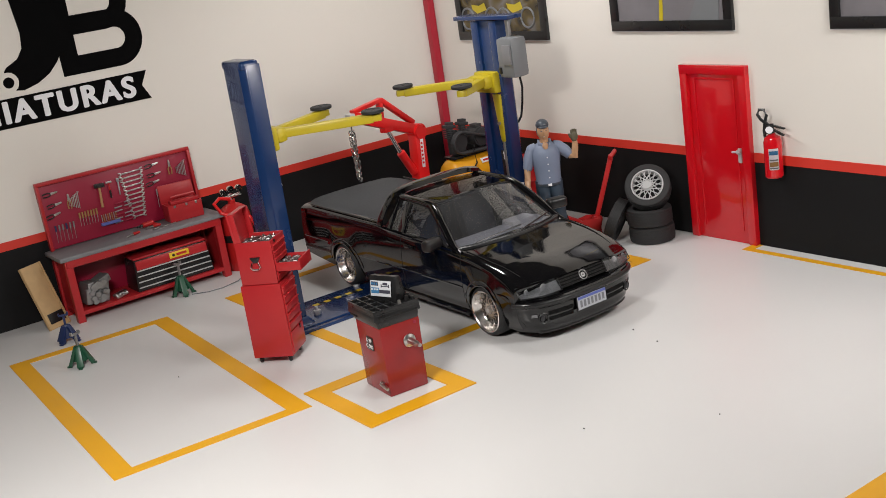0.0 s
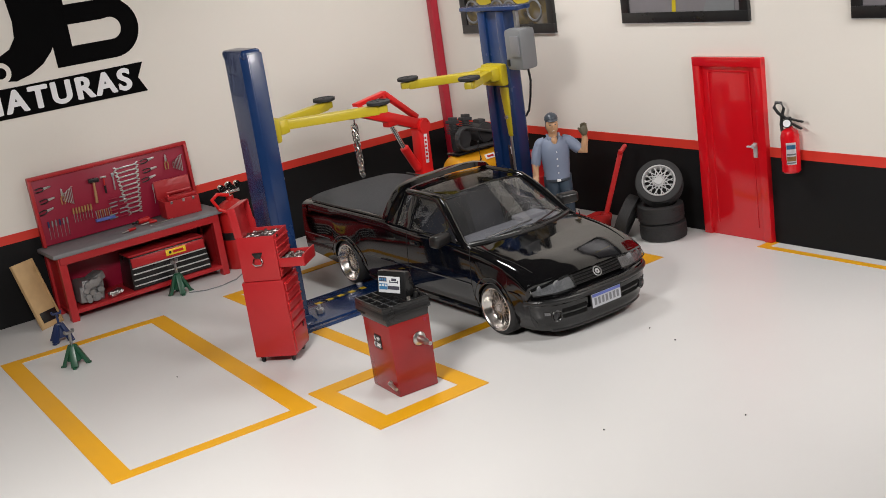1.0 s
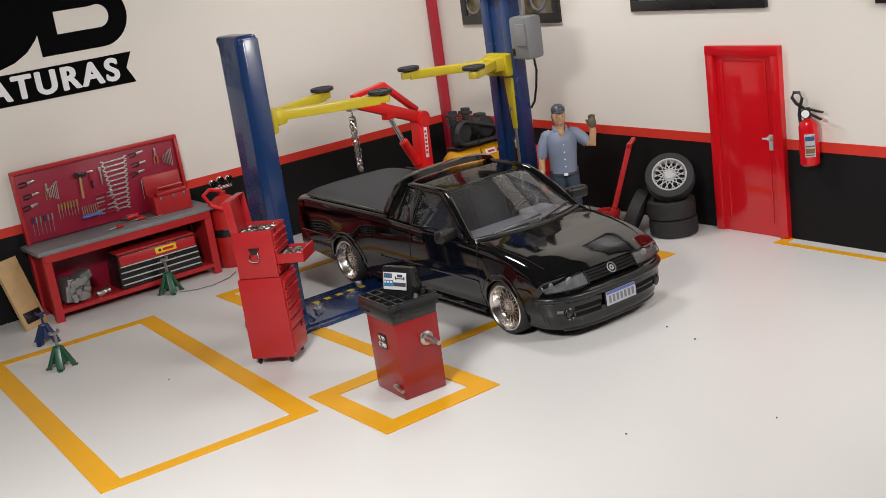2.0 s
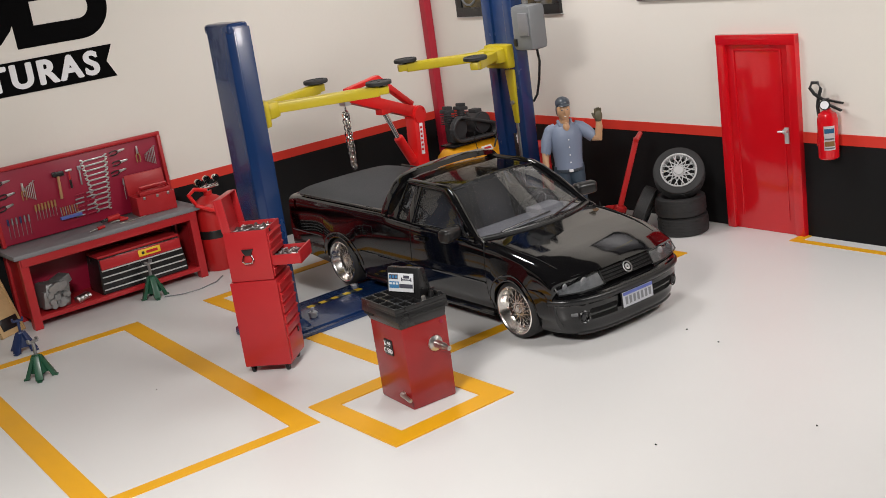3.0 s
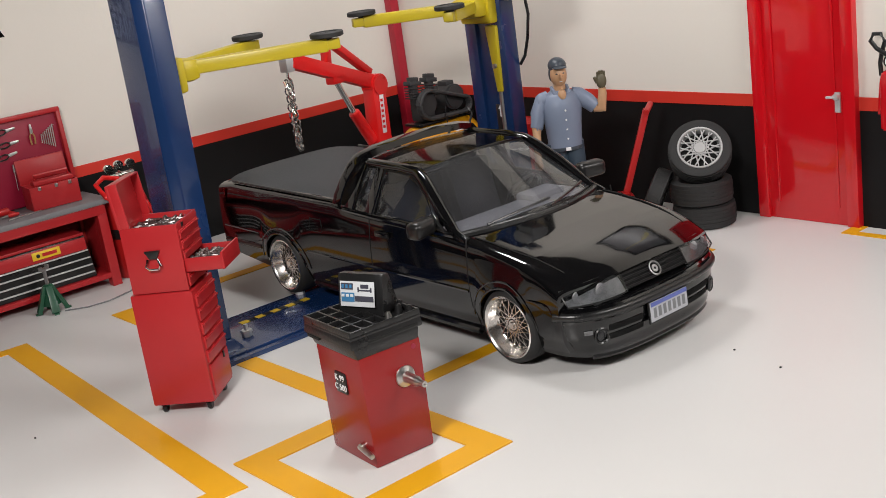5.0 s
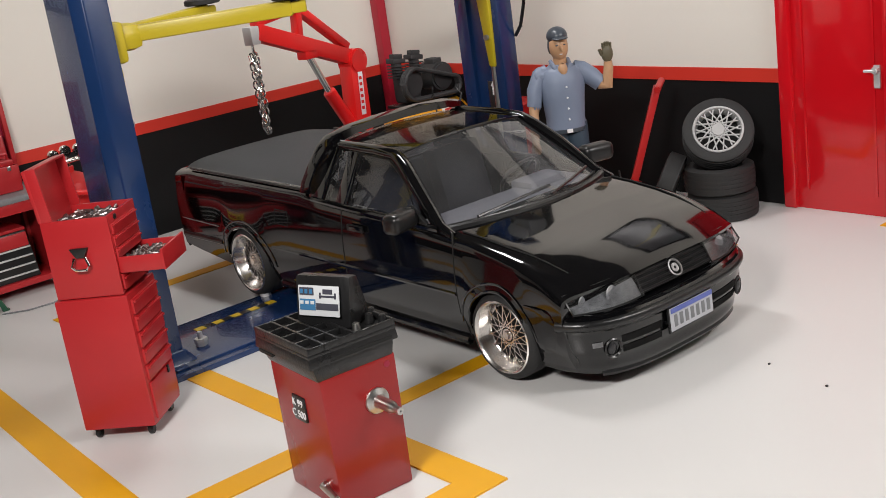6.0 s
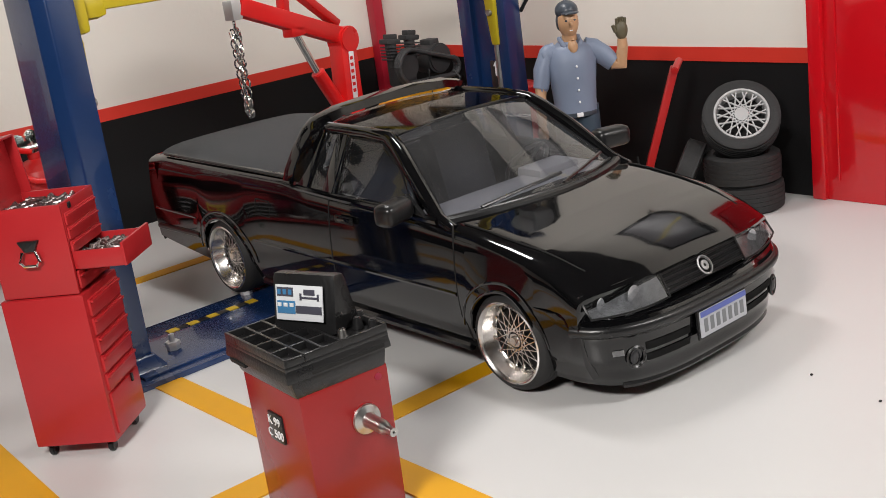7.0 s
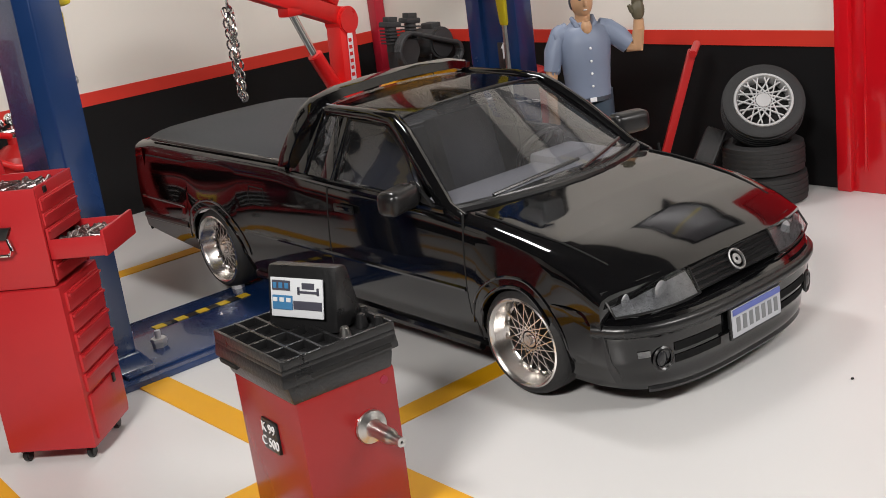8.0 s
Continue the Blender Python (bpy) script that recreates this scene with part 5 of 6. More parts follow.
# ---- engine crane with chain ----
def crane():
    ox, oy = 5.07, 9.38
    t = thing("engine_crane", (ox, oy, 0), 10, "red folding engine crane with a chrome chain", "engine crane")
    t.matrix_world = t.matrix_world @ Matrix.Scale(1.05, 4)
    part("mast", wedge(B(), (-0.02, -0.07, 0.15, 0.07), (-0.10, -0.09, 0.10, 0.09), 0.08, 1.36, 0.015), CRANE_RED, t)
    part("pivot", rod(B(), (0.08, -0.085, 1.39), (0.08, 0.085, 1.39), 0.105, None, 24, 0.012), CRANE_RED, t)
    bm_ = part("boom", bar(B(), (0.06, 0, 1.42), (-0.93, 0, 1.80), 0.11, 0.13, 0.015), CRANE_RED, t, "red boom")
    part("tie_bar", bar(B(), (0.03, 0, 1.52), (-0.47, 0, 1.92), 0.09, 0.06, 0.01), CRANE_RED, bm_)
    part("tie_bar", bar(B(), (-0.45, 0, 1.915), (-0.93, 0, 1.86), 0.09, 0.05, 0.01), CRANE_RED, bm_)
    part("strut", bar(B(), (-0.50, 0, 1.64), (-0.47, 0, 1.91), 0.08, 0.06, 0.008), CRANE_RED, bm_)
    part("boom_tip", box(B(), (-0.97, 0, 1.78), (0.09, 0.10, 0.14), 0.012), SILVER, bm_)
    part("ram_body", rod(B(), (-0.06, 0, 0.88), (-0.25, 0, 1.20), 0.055, 0.055, 18, 0.008), CRANE_RED, t)
    part("ram_rod", rod(B(), (-0.25, 0, 1.20), (-0.43, 0, 1.56), 0.028, None, 14), CHROME, t, "chrome ram")
    part("ram_bracket", box(B(), (-0.42, 0, 1.54), (0.14, 0.11, 0.08), 0.015), CRANE_RED, t)
    lb = part("maker_label", box(B(), (0.05, -0.083, 1.12), (0.05, 0.008, 0.36), 0.002, (0, 4, 0)), WHITE, t, "white strip label with red bars")
    for k in range(6):
        part("label_bar", box(B(), (0.05 - 0.003 * k, -0.089, 1.25 - 0.05 * k), (0.03, 0.004, 0.026)), CRANE_RED, lb)
    for s in (1, -1):
        part("base_leg", bar(B(), (0.12, s * 0.10, 0.09), (-1.0, s * 0.32, 0.09), 0.09, 0.09, 0.01), CRANE_RED, t)
        part("castor", rod(B(), (-0.95, s * 0.34, 0.045), (-0.95, s * 0.40, 0.045), 0.045, None, 16), BLACK, t)
        part("castor", rod(B(), (0.10, s * 0.13, 0.045), (0.10, s * 0.19, 0.045), 0.045, None, 16), BLACK, t)
    hook = B()
    tube(hook, [(-0.98, 0, 1.72), (-0.98, 0, 1.66), (-0.955, 0, 1.62), (-0.98, 0, 1.585), (-1.02, 0, 1.60), (-1.03, 0, 1.64)], 0.012, 8)
    part("hook", hook, CHROME, t)
    # doubled chain
    for k in range(34):
        strand = k % 2
        z = 1.62 - 0.036 * (k // 2)
        x = -0.985 + (0.028 if strand else -0.022) * (1 - (k // 2) / 26) + 0.004 * math.sin(k)
        pts = [(0.020 * math.cos(a), 0, 0.032 * math.sin(a)) for a in [2 * math.pi * q / 10 for q in range(10)]]
        b = B()
        tube(b, pts, 0.0075, 6, True)
        bmesh.ops.transform(b, matrix=pose(x, 0.012 * math.sin(k * 1.7), z, 0, 8 * math.sin(k), (0 if (k // 2) % 2 else 90) + 25), verts=b.verts)
        part("chain_link", b, CHROME, t)


crane()


# ---- compressor ----
def compressor():
    t = thing("air_compressor", (6.43, 10.02, 0), 0, "yellow tank air compressor with black twin-head pump", "air compressor")
    t.matrix_world = t.matrix_world @ Matrix.Scale(0.94, 4)
    b = B()
    lathe(b, [(0.01, -0.50), (0.12, -0.49), (0.21, -0.45), (0.25, -0.38), (0.25, 0.38), (0.21, 0.45), (0.12, 0.49), (0.01, 0.50)], pose(-0.02, 0, 0.60, 0, 90, 0), 32)
    part("tank", b, TANK_YELLOW, t, "yellow pressure tank")
    part("tank_label", box(B(), (0.12, -0.215, 0.75), (0.18, 0.01, 0.08), 0.002, (-35, 0, 0)), WHITE, t, "white label with red bar")
    part("label_bar", box(B(), (0.12, -0.222, 0.752), (0.12, 0.006, 0.03), 0, (-35, 0, 0)), JACK_RED, t)
    part("deck", box(B(), (0, 0, 0.87), (0.84, 0.28, 0.03), 0.006), BLACK, t)
    for x in (-0.30, 0.30):
        for y in (-0.15, 0.15):
            part("leg", bar(B(), (x, y * 0.8, 0.44), (x, y * 1.3, 0.02), 0.05, 0.03, 0.005), TANK_YELLOW, t)
    # belt guard: a long rounded ring
    b = B()
    pts = []
    for k in range(14):
        a = math.pi / 2 + math.pi * k / 13
        pts.append((-0.24 + 0.165 * math.cos(a), -0.16, 1.09 + 0.165 * math.sin(a)))
    for k in range(10):
        a = -math.pi / 2 + math.pi * k / 9
        pts.append((0.26 + 0.09 * math.cos(a), -0.16, 1.00 + 0.09 * math.sin(a)))
    n = len(pts)
    for dy in (-0.03, 0.0, 0.03):
        tube(b, [(x, y + dy, z) for x, y, z in pts], 0.022, 8, True)
    part("belt_guard", b, MATT_BLACK, t, "black belt guard")
    part("flywheel", rod(B(), (-0.24, -0.12, 1.09), (-0.24, -0.08, 1.09), 0.135, None, 24, 0.01), MATT_BLACK, t)
    part("crankcase", box(B(), (-0.22, 0.02, 1.02), (0.22, 0.20, 0.26), 0.04), MATT_BLACK, t)
    for x in (-0.32, -0.08):
        hd = part("cylinder", rod(B(), (x, 0.02, 1.10), (x, 0.02, 1.35), 0.055, None, 16), MATT_BLACK, t)
        for k in range(5):
            part("fin", box(B(), (x, 0.02, 1.17 + 0.03 * k), (0.15, 0.15, 0.014), 0.004, (0, 8, 0)), MATT_BLACK, hd)
        part("cylinder_head", box(B(), (x, 0.02, 1.345), (0.17, 0.13, 0.05), 0.012, (0, 8, 0)), MATT_BLACK, hd)
        part("air_filter", box(B(), (x + 0.01, 0.02, 1.39), (0.11, 0.09, 0.05), 0.010, (0, 8, 0)), MATT_BLACK, hd)
    m = B()
    rod(m, (0.20, -0.10, 1.09), (0.20, 0.20, 1.09), 0.15, None, 28, 0.02)
    box(m, (0.20, 0.05, 1.25), (0.12, 0.16, 0.06), 0.012)
    part("motor", m, MATT_BLACK, t, "black electric motor")
    part("air_pipe", tube(B(), [(-0.05, -0.19, 1.02), (-0.10, -0.24, 0.92), (-0.08, -0.25, 0.75), (-0.16, -0.26, 0.68)], 0.014, 8), BLACK, t)
    part("air_pipe", tube(B(), [(0.28, -0.19, 0.95), (0.30, -0.24, 0.88), (0.22, -0.25, 0.74)], 0.014, 8), BLACK, t)


compressor()

# ---- oil drum ----
t = thing("oil_drum", (6.33, 8.78, 0), 0, "red oil drum with a white label band", "drum")
b = B()
lathe(b, [(0.01, 0), (0.27, 0), (0.28, 0.015), (0.27, 0.03), (0.27, 0.27), (0.28, 0.285), (0.27, 0.30), (0.27, 0.56), (0.28, 0.575), (0.27, 0.59), (0.27, 0.83), (0.28, 0.845), (0.26, 0.86), (0.255, 0.845), (0.01, 0.845)], None, 40)
part("shell", b, JACK_RED, t)
b = B()
grid(b, lambda u, v: (0.274 * math.cos(-2.9 + 1.1 * u), 0.274 * math.sin(-2.9 + 1.1 * u), 0.33 + 0.17 * v), 12, 1, 0.004)
lb = part("label_band", b, WHITE, t, "white label with dark bars")
for k in range(4):
    b = B()
    grid(b, lambda u, v: (0.279 * math.cos(-2.75 + 0.2 * k + 0.12 * u), 0.279 * math.sin(-2.75 + 0.2 * k + 0.12 * u), 0.38 + 0.07 * v), 2, 1, 0.003)
    part("label_bar", b, GREY_BOX, lb)


# ---- trolley jack ----
def trolley_jack():
    a, c = Vector((5.62, 7.60, 0)), Vector((6.17, 7.18, 0))
    rz = math.degrees(math.atan2(c.y - a.y, c.x - a.x))
    t = thing("trolley_jack", (*((a + c) / 2).xy, 0), rz, "red trolley jack with an upright handle by the wall", "trolley jack")
    for s in (1, -1):
        pl = B()
        prism(pl, [(-0.36, 0.06), (-0.30, 0.04), (0.30, 0.05), (0.40, 0.10), (0.40, 0.28), (0.24, 0.29), (-0.06, 0.19), (-0.36, 0.15)], 0.02, pose(0, s * 0.095, 0), 0.005)
        part("side_plate", pl, JACK_RED, t)
        part("front_wheel", rod(B(), (-0.30, s * 0.12, 0.055), (-0.30, s * 0.165, 0.055), 0.055, None, 20, 0.008), DULL_STEEL, t)
        part("rear_wheel", rod(B(), (0.32, s * 0.115, 0.05), (0.32, s * 0.155, 0.05), 0.05, None, 20, 0.008), JACK_RED, t)
    part("lift_arm", bar(B(), (0.16, 0, 0.22), (-0.34, 0, 0.47), 0.10, 0.06, 0.01), JACK_RED, t)
    part("link_rod", bar(B(), (0.22, 0, 0.14), (-0.30, 0, 0.36), 0.07, 0.03, 0.006), JACK_RED, t)
    part("cylinder", rod(B(), (0.30, 0, 0.15), (-0.05, 0, 0.13), 0.06, 0.05, 16, 0.008), JACK_RED, t)
    part("saddle", lathe(B(), [(0.01, 0.48), (0.05, 0.48), (0.085, 0.51), (0.085, 0.55), (0.06, 0.53), (0.01, 0.53)], pose(-0.34, 0, 0), 20), DULL_STEEL, t, "steel saddle")
    h0, h1 = Vector((0.34, 0, 0.20)), Vector((0.62, -0.02, 1.05))
    part("handle", bar(B(), h0, h1, 0.05, 0.06, 0.012), JACK_RED, t, "upright red handle")
    part("crossbar", rod(B(), h1 + Vector((-0.03, -0.10, -0.02)), h1 + Vector((0.06, 0.10, 0.02)), 0.028, None, 14, 0.006), JACK_RED, t)
    part("handle_socket", box(B(), (0.36, 0, 0.22), (0.12, 0.13, 0.14), 0.02, (0, 16, 0)), JACK_RED, t)


trolley_jack()


# ---- tyres by the door ----
def loose_tyre(name, m, label, rim=False, r=0.275):
    t = new(name)
    t.empty_display_size = 0.01
    t.matrix_world = m
    tagged(t, label, "tyre", "tyres by the door")
    b = B()
    lathe(b, [(0.185, -0.085), (0.20, -0.10), (0.245, -0.105), (0.272, -0.09), (r - 0.003, -0.07), (r, -0.03), (r, 0.03), (r - 0.003, 0.07), (0.272, 0.09), (0.245, 0.105), (0.20, 0.10), (0.185, 0.085)], None, 48)
    part("casing", b, RUBBER, t)
    g = B()
    for z in (-0.05, -0.017, 0.017, 0.05):
        lathe(g, [(r + 0.003, z - 0.009), (r + 0.003, z + 0.009), (r - 0.01, z + 0.009), (r - 0.01, z - 0.009)], None, 48)
    part("tread_rib", g, RUBBER, t)
    if rim:
        k = B()
        lathe(k, [(0.20, 0.095), (0.195, 0.108), (0.182, 0.108), (0.172, 0.085), (0.168, 0.05), (0.168, -0.08), (0.19, -0.09)], None, 48)
        for i in range(14):
            for d in (1, -1):
                a0, a1 = 2 * math.pi * (i - 0.6 * d) / 14, 2 * math.pi * (i + 1.2 * d) / 14
                bar(k, (0.055 * math.cos(a0), 0.055 * math.sin(a0), 0.088), (0.172 * math.cos(a1), 0.172 * math.sin(a1), 0.090), 0.009, 0.016)
        rod(k, (0, 0, 0.05), (0, 0, 0.10), 0.058, 0.050, 24)
        part("rim", k, SILVER, t, "white-silver mesh rim")
        # near-black disc stands in for the shade inside the rim
        part("rim_back", rod(B(), (0, 0, -0.02), (0, 0, 0.02), 0.165, None, 32), GAP, t)
    return t


SX, SY = 6.46, 6.50
loose_tyre("tyre", pose(SX * S, SY * S, 0.106 * S, 0, 0, 0), "worn black tyre at the bottom of the stack")
loose_tyre("tyre", pose((SX - 0.01) * S, (SY + 0.01) * S, 0.318 * S, 0, 0, 40), "worn black tyre in the stack")
tilt = Matrix.Translation(Vector((SX + 0.02, SY + 0.02, 0.65)) * S) @ Vector((-0.62, -0.52, 0.60)).normalized().to_track_quat("Z", "Y").to_matrix().to_4x4()
loose_tyre("wheel", tilt, "wheel with silver mesh rim leaning on the tyre stack", True)
tilt = Matrix.Translation(Vector((6.22, 6.85, 0.268)) * S) @ Vector((-0.42, 0.72, 0.36)).normalized().to_track_quat("Z", "Y").to_matrix().to_4x4()
tilt = tilt @ Matrix.Diagonal((1, 1, 0.68, 1))
loose_tyre("tyre", tilt, "black tyre leaning against the stack", False, 0.27)


# ---- figurine: one plain mesh ----
def figurine():
    b = B()

    def add(i, fn, *a, **k):
        p = B()
        fn(p, *a, **k)
        for f in p.faces:
            f.material_index = i
        put(b, p)
    for s in (1, -1):
        add(1, tube, [(s * 0.078, 0, 0.93), (s * 0.10, -0.005, 0.55), (s * 0.12, 0.01, 0.10)], [0.105, 0.085, 0.075], 16)
        add(3, ball, (s * 0.125, -0.05, 0.045), (0.055, 0.13, 0.05))
    add(0, tube, [(0, 0, 0.905), (0, 0, 0.98), (0, 0, 1.12), (0, 0.01, 1.26), (0, 0.012, 1.36), (0, 0.01, 1.41)], [0.172, 0.168, 0.180, 0.198, 0.165, 0.085], 24)
    add(3, lathe, [(0.160, 0.872), (0.170, 0.876), (0.170, 0.908), (0.160, 0.912)], None, 24)
    add(2, tube, [(0, 0, 1.36), (0, -0.008, 1.46)], [0.062, 0.056], 12)
    add(2, ball, (0, -0.015, 1.545), (0.080, 0.095, 0.115), 20)
    add(3, ball, (0, 0.008, 1.622), (0.088, 0.104, 0.072), 20)
    add(3, ball, (0, -0.105, 1.612), (0.070, 0.065, 0.012), 16)
    for s in (1, -1):
        add(0, ball, (s * 0.165, 0.012, 1.325), (0.085, 0.080, 0.080), 16)
        add(0, tube, [(s * 0.02, -0.115, 1.33), (s * 0.07, -0.085, 1.40), (s * 0.075, 0.02, 1.43)], [0.014, 0.020, 0.018], 8)
        add(3, ball, (s * 0.030, -0.098, 1.560), (0.014, 0.008, 0.007), 8)
    add(2, ball, (0, -0.112, 1.535), (0.014, 0.018, 0.024), 10)
    add(5, ball, (0, -0.100, 1.490), (0.016, 0.008, 0.004), 8)
    # hanging arm
    add(0, tube, [(-0.11, 0.01, 1.36), (-0.18, 0.01, 1.33), (-0.235, 0.0, 1.22), (-0.262, -0.015, 1.10)], [0.06, 0.072, 0.072, 0.062], 14)
    add(2, tube, [(-0.262, -0.015, 1.12), (-0.285, -0.05, 0.96), (-0.30, -0.11, 0.84)], [0.048, 0.042, 0.034], 12)
    add(2, ball, (-0.305, -0.135, 0.79), (0.042, 0.05, 0.07))
    # raised arm
    add(0, tube, [(0.11, 0.01, 1.36), (0.18, 0.01, 1.33), (0.26, -0.01, 1.27), (0.32, -0.03, 1.21)], [0.06, 0.074, 0.074, 0.064], 14)
    add(2, tube, [(0.31, -0.03, 1.215), (0.375, -0.05, 1.20), (0.395, -0.065, 1.32), (0.395, -0.07, 1.38)], [0.05, 0.055, 0.042, 0.036], 12)
    add(4, ball, (0.392, -0.075, 1.44), (0.052, 0.03, 0.07))
    for k in range(4):
        add(4, tube, [(0.362 + 0.02 * k, -0.075, 1.48), (0.360 + 0.021 * k, -0.082, 1.535 - 0.008 * abs(k - 1.5))], 0.013, 8)
    add(4, tube, [(0.345, -0.08, 1.43), (0.325, -0.085, 1.48)], 0.014, 8)
    for s in (1, -1):
        add(3, ball, (s * 0.066, 0.02, 1.545), (0.02, 0.05, 0.06), 10)
    add(2, ball, (0, -0.130, 1.375), (0.040, 0.045, 0.055), 16)
    for k in range(4):
        add(5, ball, (0.004, -0.196 + 0.004 * k, 1.24 - 0.085 * k), (0.009, 0.008, 0.009), 8)
    add(5, box, (0, -0.174, 0.892), (0.05, 0.012, 0.03), 0.004)
    add(0, tube, [(-0.235, -0.0, 1.115), (-0.262, -0.015, 1.105), (-0.285, -0.02, 1.10)], 0.05, 12)
    bmesh.ops.scale(b, vec=(1, 0.74, 1), verts=[v for v in b.verts if abs(v.co.x) < 0.215 and 0.84 < v.co.z < 1.42])
    bmesh.ops.scale(b, vec=(0.91, 0.94, 0.985), verts=b.verts)
    solid("figurine", b, [SHIRT, TROUSERS, SKIN, CAP_GREY, GLOVE, WHITE], (5.53, 7.23, 0), -34, "painted workshop figurine in blue shirt and dark trousers", "figurine")


figurine()


# ---- door, extinguisher, pictures on the east wall ----
def door():
    t = tagged(new("door_1"), "glossy red panelled door, closed, in the white wall", "door", "", "structure")
    y0, y1, x, h = 5.19, 6.17, WX, 2.10
    part("door_frame", box(B(), (x - 0.02, y0 + 0.055, h / 2), (0.10, 0.11, h), 0.014), DOOR_RED, t)
    part("door_frame", box(B(), (x - 0.02, y1 - 0.055, h / 2), (0.10, 0.11, h), 0.014), DOOR_RED, t)
    part("door_frame", box(B(), (x - 0.022, (y0 + y1) / 2, h - 0.055), (0.104, y1 - y0, 0.11), 0.014), DOOR_RED, t)
    leaf = part("door_leaf", box(B(), (x - 0.012, (y0 + y1) / 2, 1.0), (0.04, y1 - y0 - 0.2, 2.0), 0.006), DOOR_RED, t, "flat glossy red leaf")
    for y in (y0 + 0.20, y1 - 0.20):
        part("bead", box(B(), (x - 0.036, y, 1.05), (0.014, 0.022, 1.80), 0.006), DOOR_RED, leaf)
    part("bead", box(B(), (x - 0.036, (y0 + y1) / 2, 1.94), (0.014, y1 - y0 - 0.40, 0.03), 0.006), DOOR_RED, leaf)
    pl = part("handle_plate", box(B(), (x - 0.04, y0 + 0.17, 1.06), (0.02, 0.05, 0.17), 0.006), SILVER, leaf, "silver handle plate")
    c = B()
    rod(c, (x - 0.04, y0 + 0.17, 1.11), (x - 0.09, y0 + 0.17, 1.11), 0.026, None, 18, 0.006)
    rod(c, (x - 0.085, y0 + 0.17, 1.11), (x - 0.085, y0 + 0.25, 1.105), 0.012, None, 10, 0.003)
    part("lever", c, SILVER, leaf)


door()


def extinguisher():
    t = thing("fire_extinguisher", (6.77, 4.83, 0.88), 0, "red fire extinguisher with black hose on a wall bracket", "fire extinguisher")
    b = B()
    lathe(b, [(0.01, 0.0), (0.088, 0.0), (0.10, 0.015), (0.10, 0.40), (0.085, 0.45), (0.04, 0.48), (0.035, 0.50), (0.01, 0.50)], None, 32)
    part("cylinder", b, DOOR_RED, t)
    part("bracket", prism(B(), [(-0.02, 0.12), (0.14, 0.10), (0.12, 0.36), (0.02, 0.42)], 0.03, pose(0.05, 0.02, 0, 0, 0, 90), 0.004), DOOR_RED, t)
    part("bracket_arm", box(B(), (0.09, 0.02, 0.25), (0.06, 0.06, 0.14), 0.006), DOOR_RED, t)
    b = B()
    grid(b, lambda u, v: (0.1025 * math.cos(-2.95 + 1.05 * u), 0.1025 * math.sin(-2.95 + 1.05 * u), 0.10 + 0.24 * v), 10, 1, 0.003)
    lb = part("label", b, WHITE, t, "white printed label with coloured bars")
    for z, h, m in ((0.27, 0.045, SCREEN_BLUE), (0.205, 0.015, GREY_BOX), (0.14, 0.05, TAN), (0.115, 0.012, GREY_BOX)):
        b = B()
        grid(b, lambda u, v: (0.106 * math.cos(-2.88 + 0.9 * u), 0.106 * math.sin(-2.88 + 0.9 * u), z + h * v), 8, 1, 0.002)
        part("label_bar", b, m, lb)
    g = B()
    rod(g, (-0.035, -0.0, 0.545), (-0.06, -0.015, 0.545), 0.052, None, 20, 0.006)
    part("gauge_rim", g, BLACK, t)
    part("gauge_face", rod(B(), (-0.055, -0.012, 0.545), (-0.064, -0.017, 0.545), 0.040, None, 20), WHITE, t)
    c = B()
    rod(c, (0, 0, 0.48), (0, 0, 0.60), 0.032, 0.026, 14)
    bar(c, (0, 0, 0.585), (-0.03, -0.20, 0.565), 0.03, 0.02, 0.006)
    bar(c, (0, 0, 0.545), (-0.03, -0.18, 0.49), 0.03, 0.02, 0.006)
    part("valve_lever", c, BLACK, t, "black squeeze levers")
    part("hose", tube(B(), [(0, 0.02, 0.57), (-0.01, 0.06, 0.60), (-0.02, 0.12, 0.64), (-0.02, 0.17, 0.70), (-0.01, 0.15, 0.75), (0, 0.09, 0.75), (0.0, 0.06, 0.69), (0.0, 0.09, 0.60), (0.0, 0.105, 0.52), (0.01, 0.10, 0.42)], 0.018, 8), BLACK, t, "black rubber hose")


extinguisher()


def photo_material(name, dark, mid, accent, scale):
    m = bpy.data.materials.new(name)
    m.use_nodes = True
    nt = m.node_tree
    bs = nt.nodes["Principled BSDF"]
    tc, vo, rp, no = (nt.nodes.new("ShaderNode" + k) for k in ("TexCoord", "TexVoronoi", "ValToRGB", "TexNoise"))
    vo.inputs["Scale"].default_value = scale / S
    no.inputs["Scale"].default_value = scale * 0.7 / S
    nt.links.new(tc.outputs["Object"], no.inputs["Vector"])
    nt.links.new(no.outputs["Color"], vo.inputs["Vector"])
    vo.inputs["Scale"].default_value = 5.0
    nt.links.new(vo.outputs["Distance"], rp.inputs["Fac"])
    e = rp.color_ramp.elements
    e[0].color, e[1].color = (*dark, 1), (*mid, 1)
    e[0].position, e[1].position = 0.2, 0.75
    x = e.new(0.48)
    x.color = (*accent, 1)
    nt.links.new(rp.outputs["Color"], bs.inputs["Base Color"])
    bs.inputs["Roughness"].default_value = 0.25
    return m


BIKES = photo_material("photo_motorcycles", (0.012, 0.011, 0.010), (0.16, 0.15, 0.14), (0.10, 0.07, 0.02), 2.2)
ROAD = mat("photo_asphalt", (0.17, 0.16, 0.17), 0.3, var=0.2, scale=3)


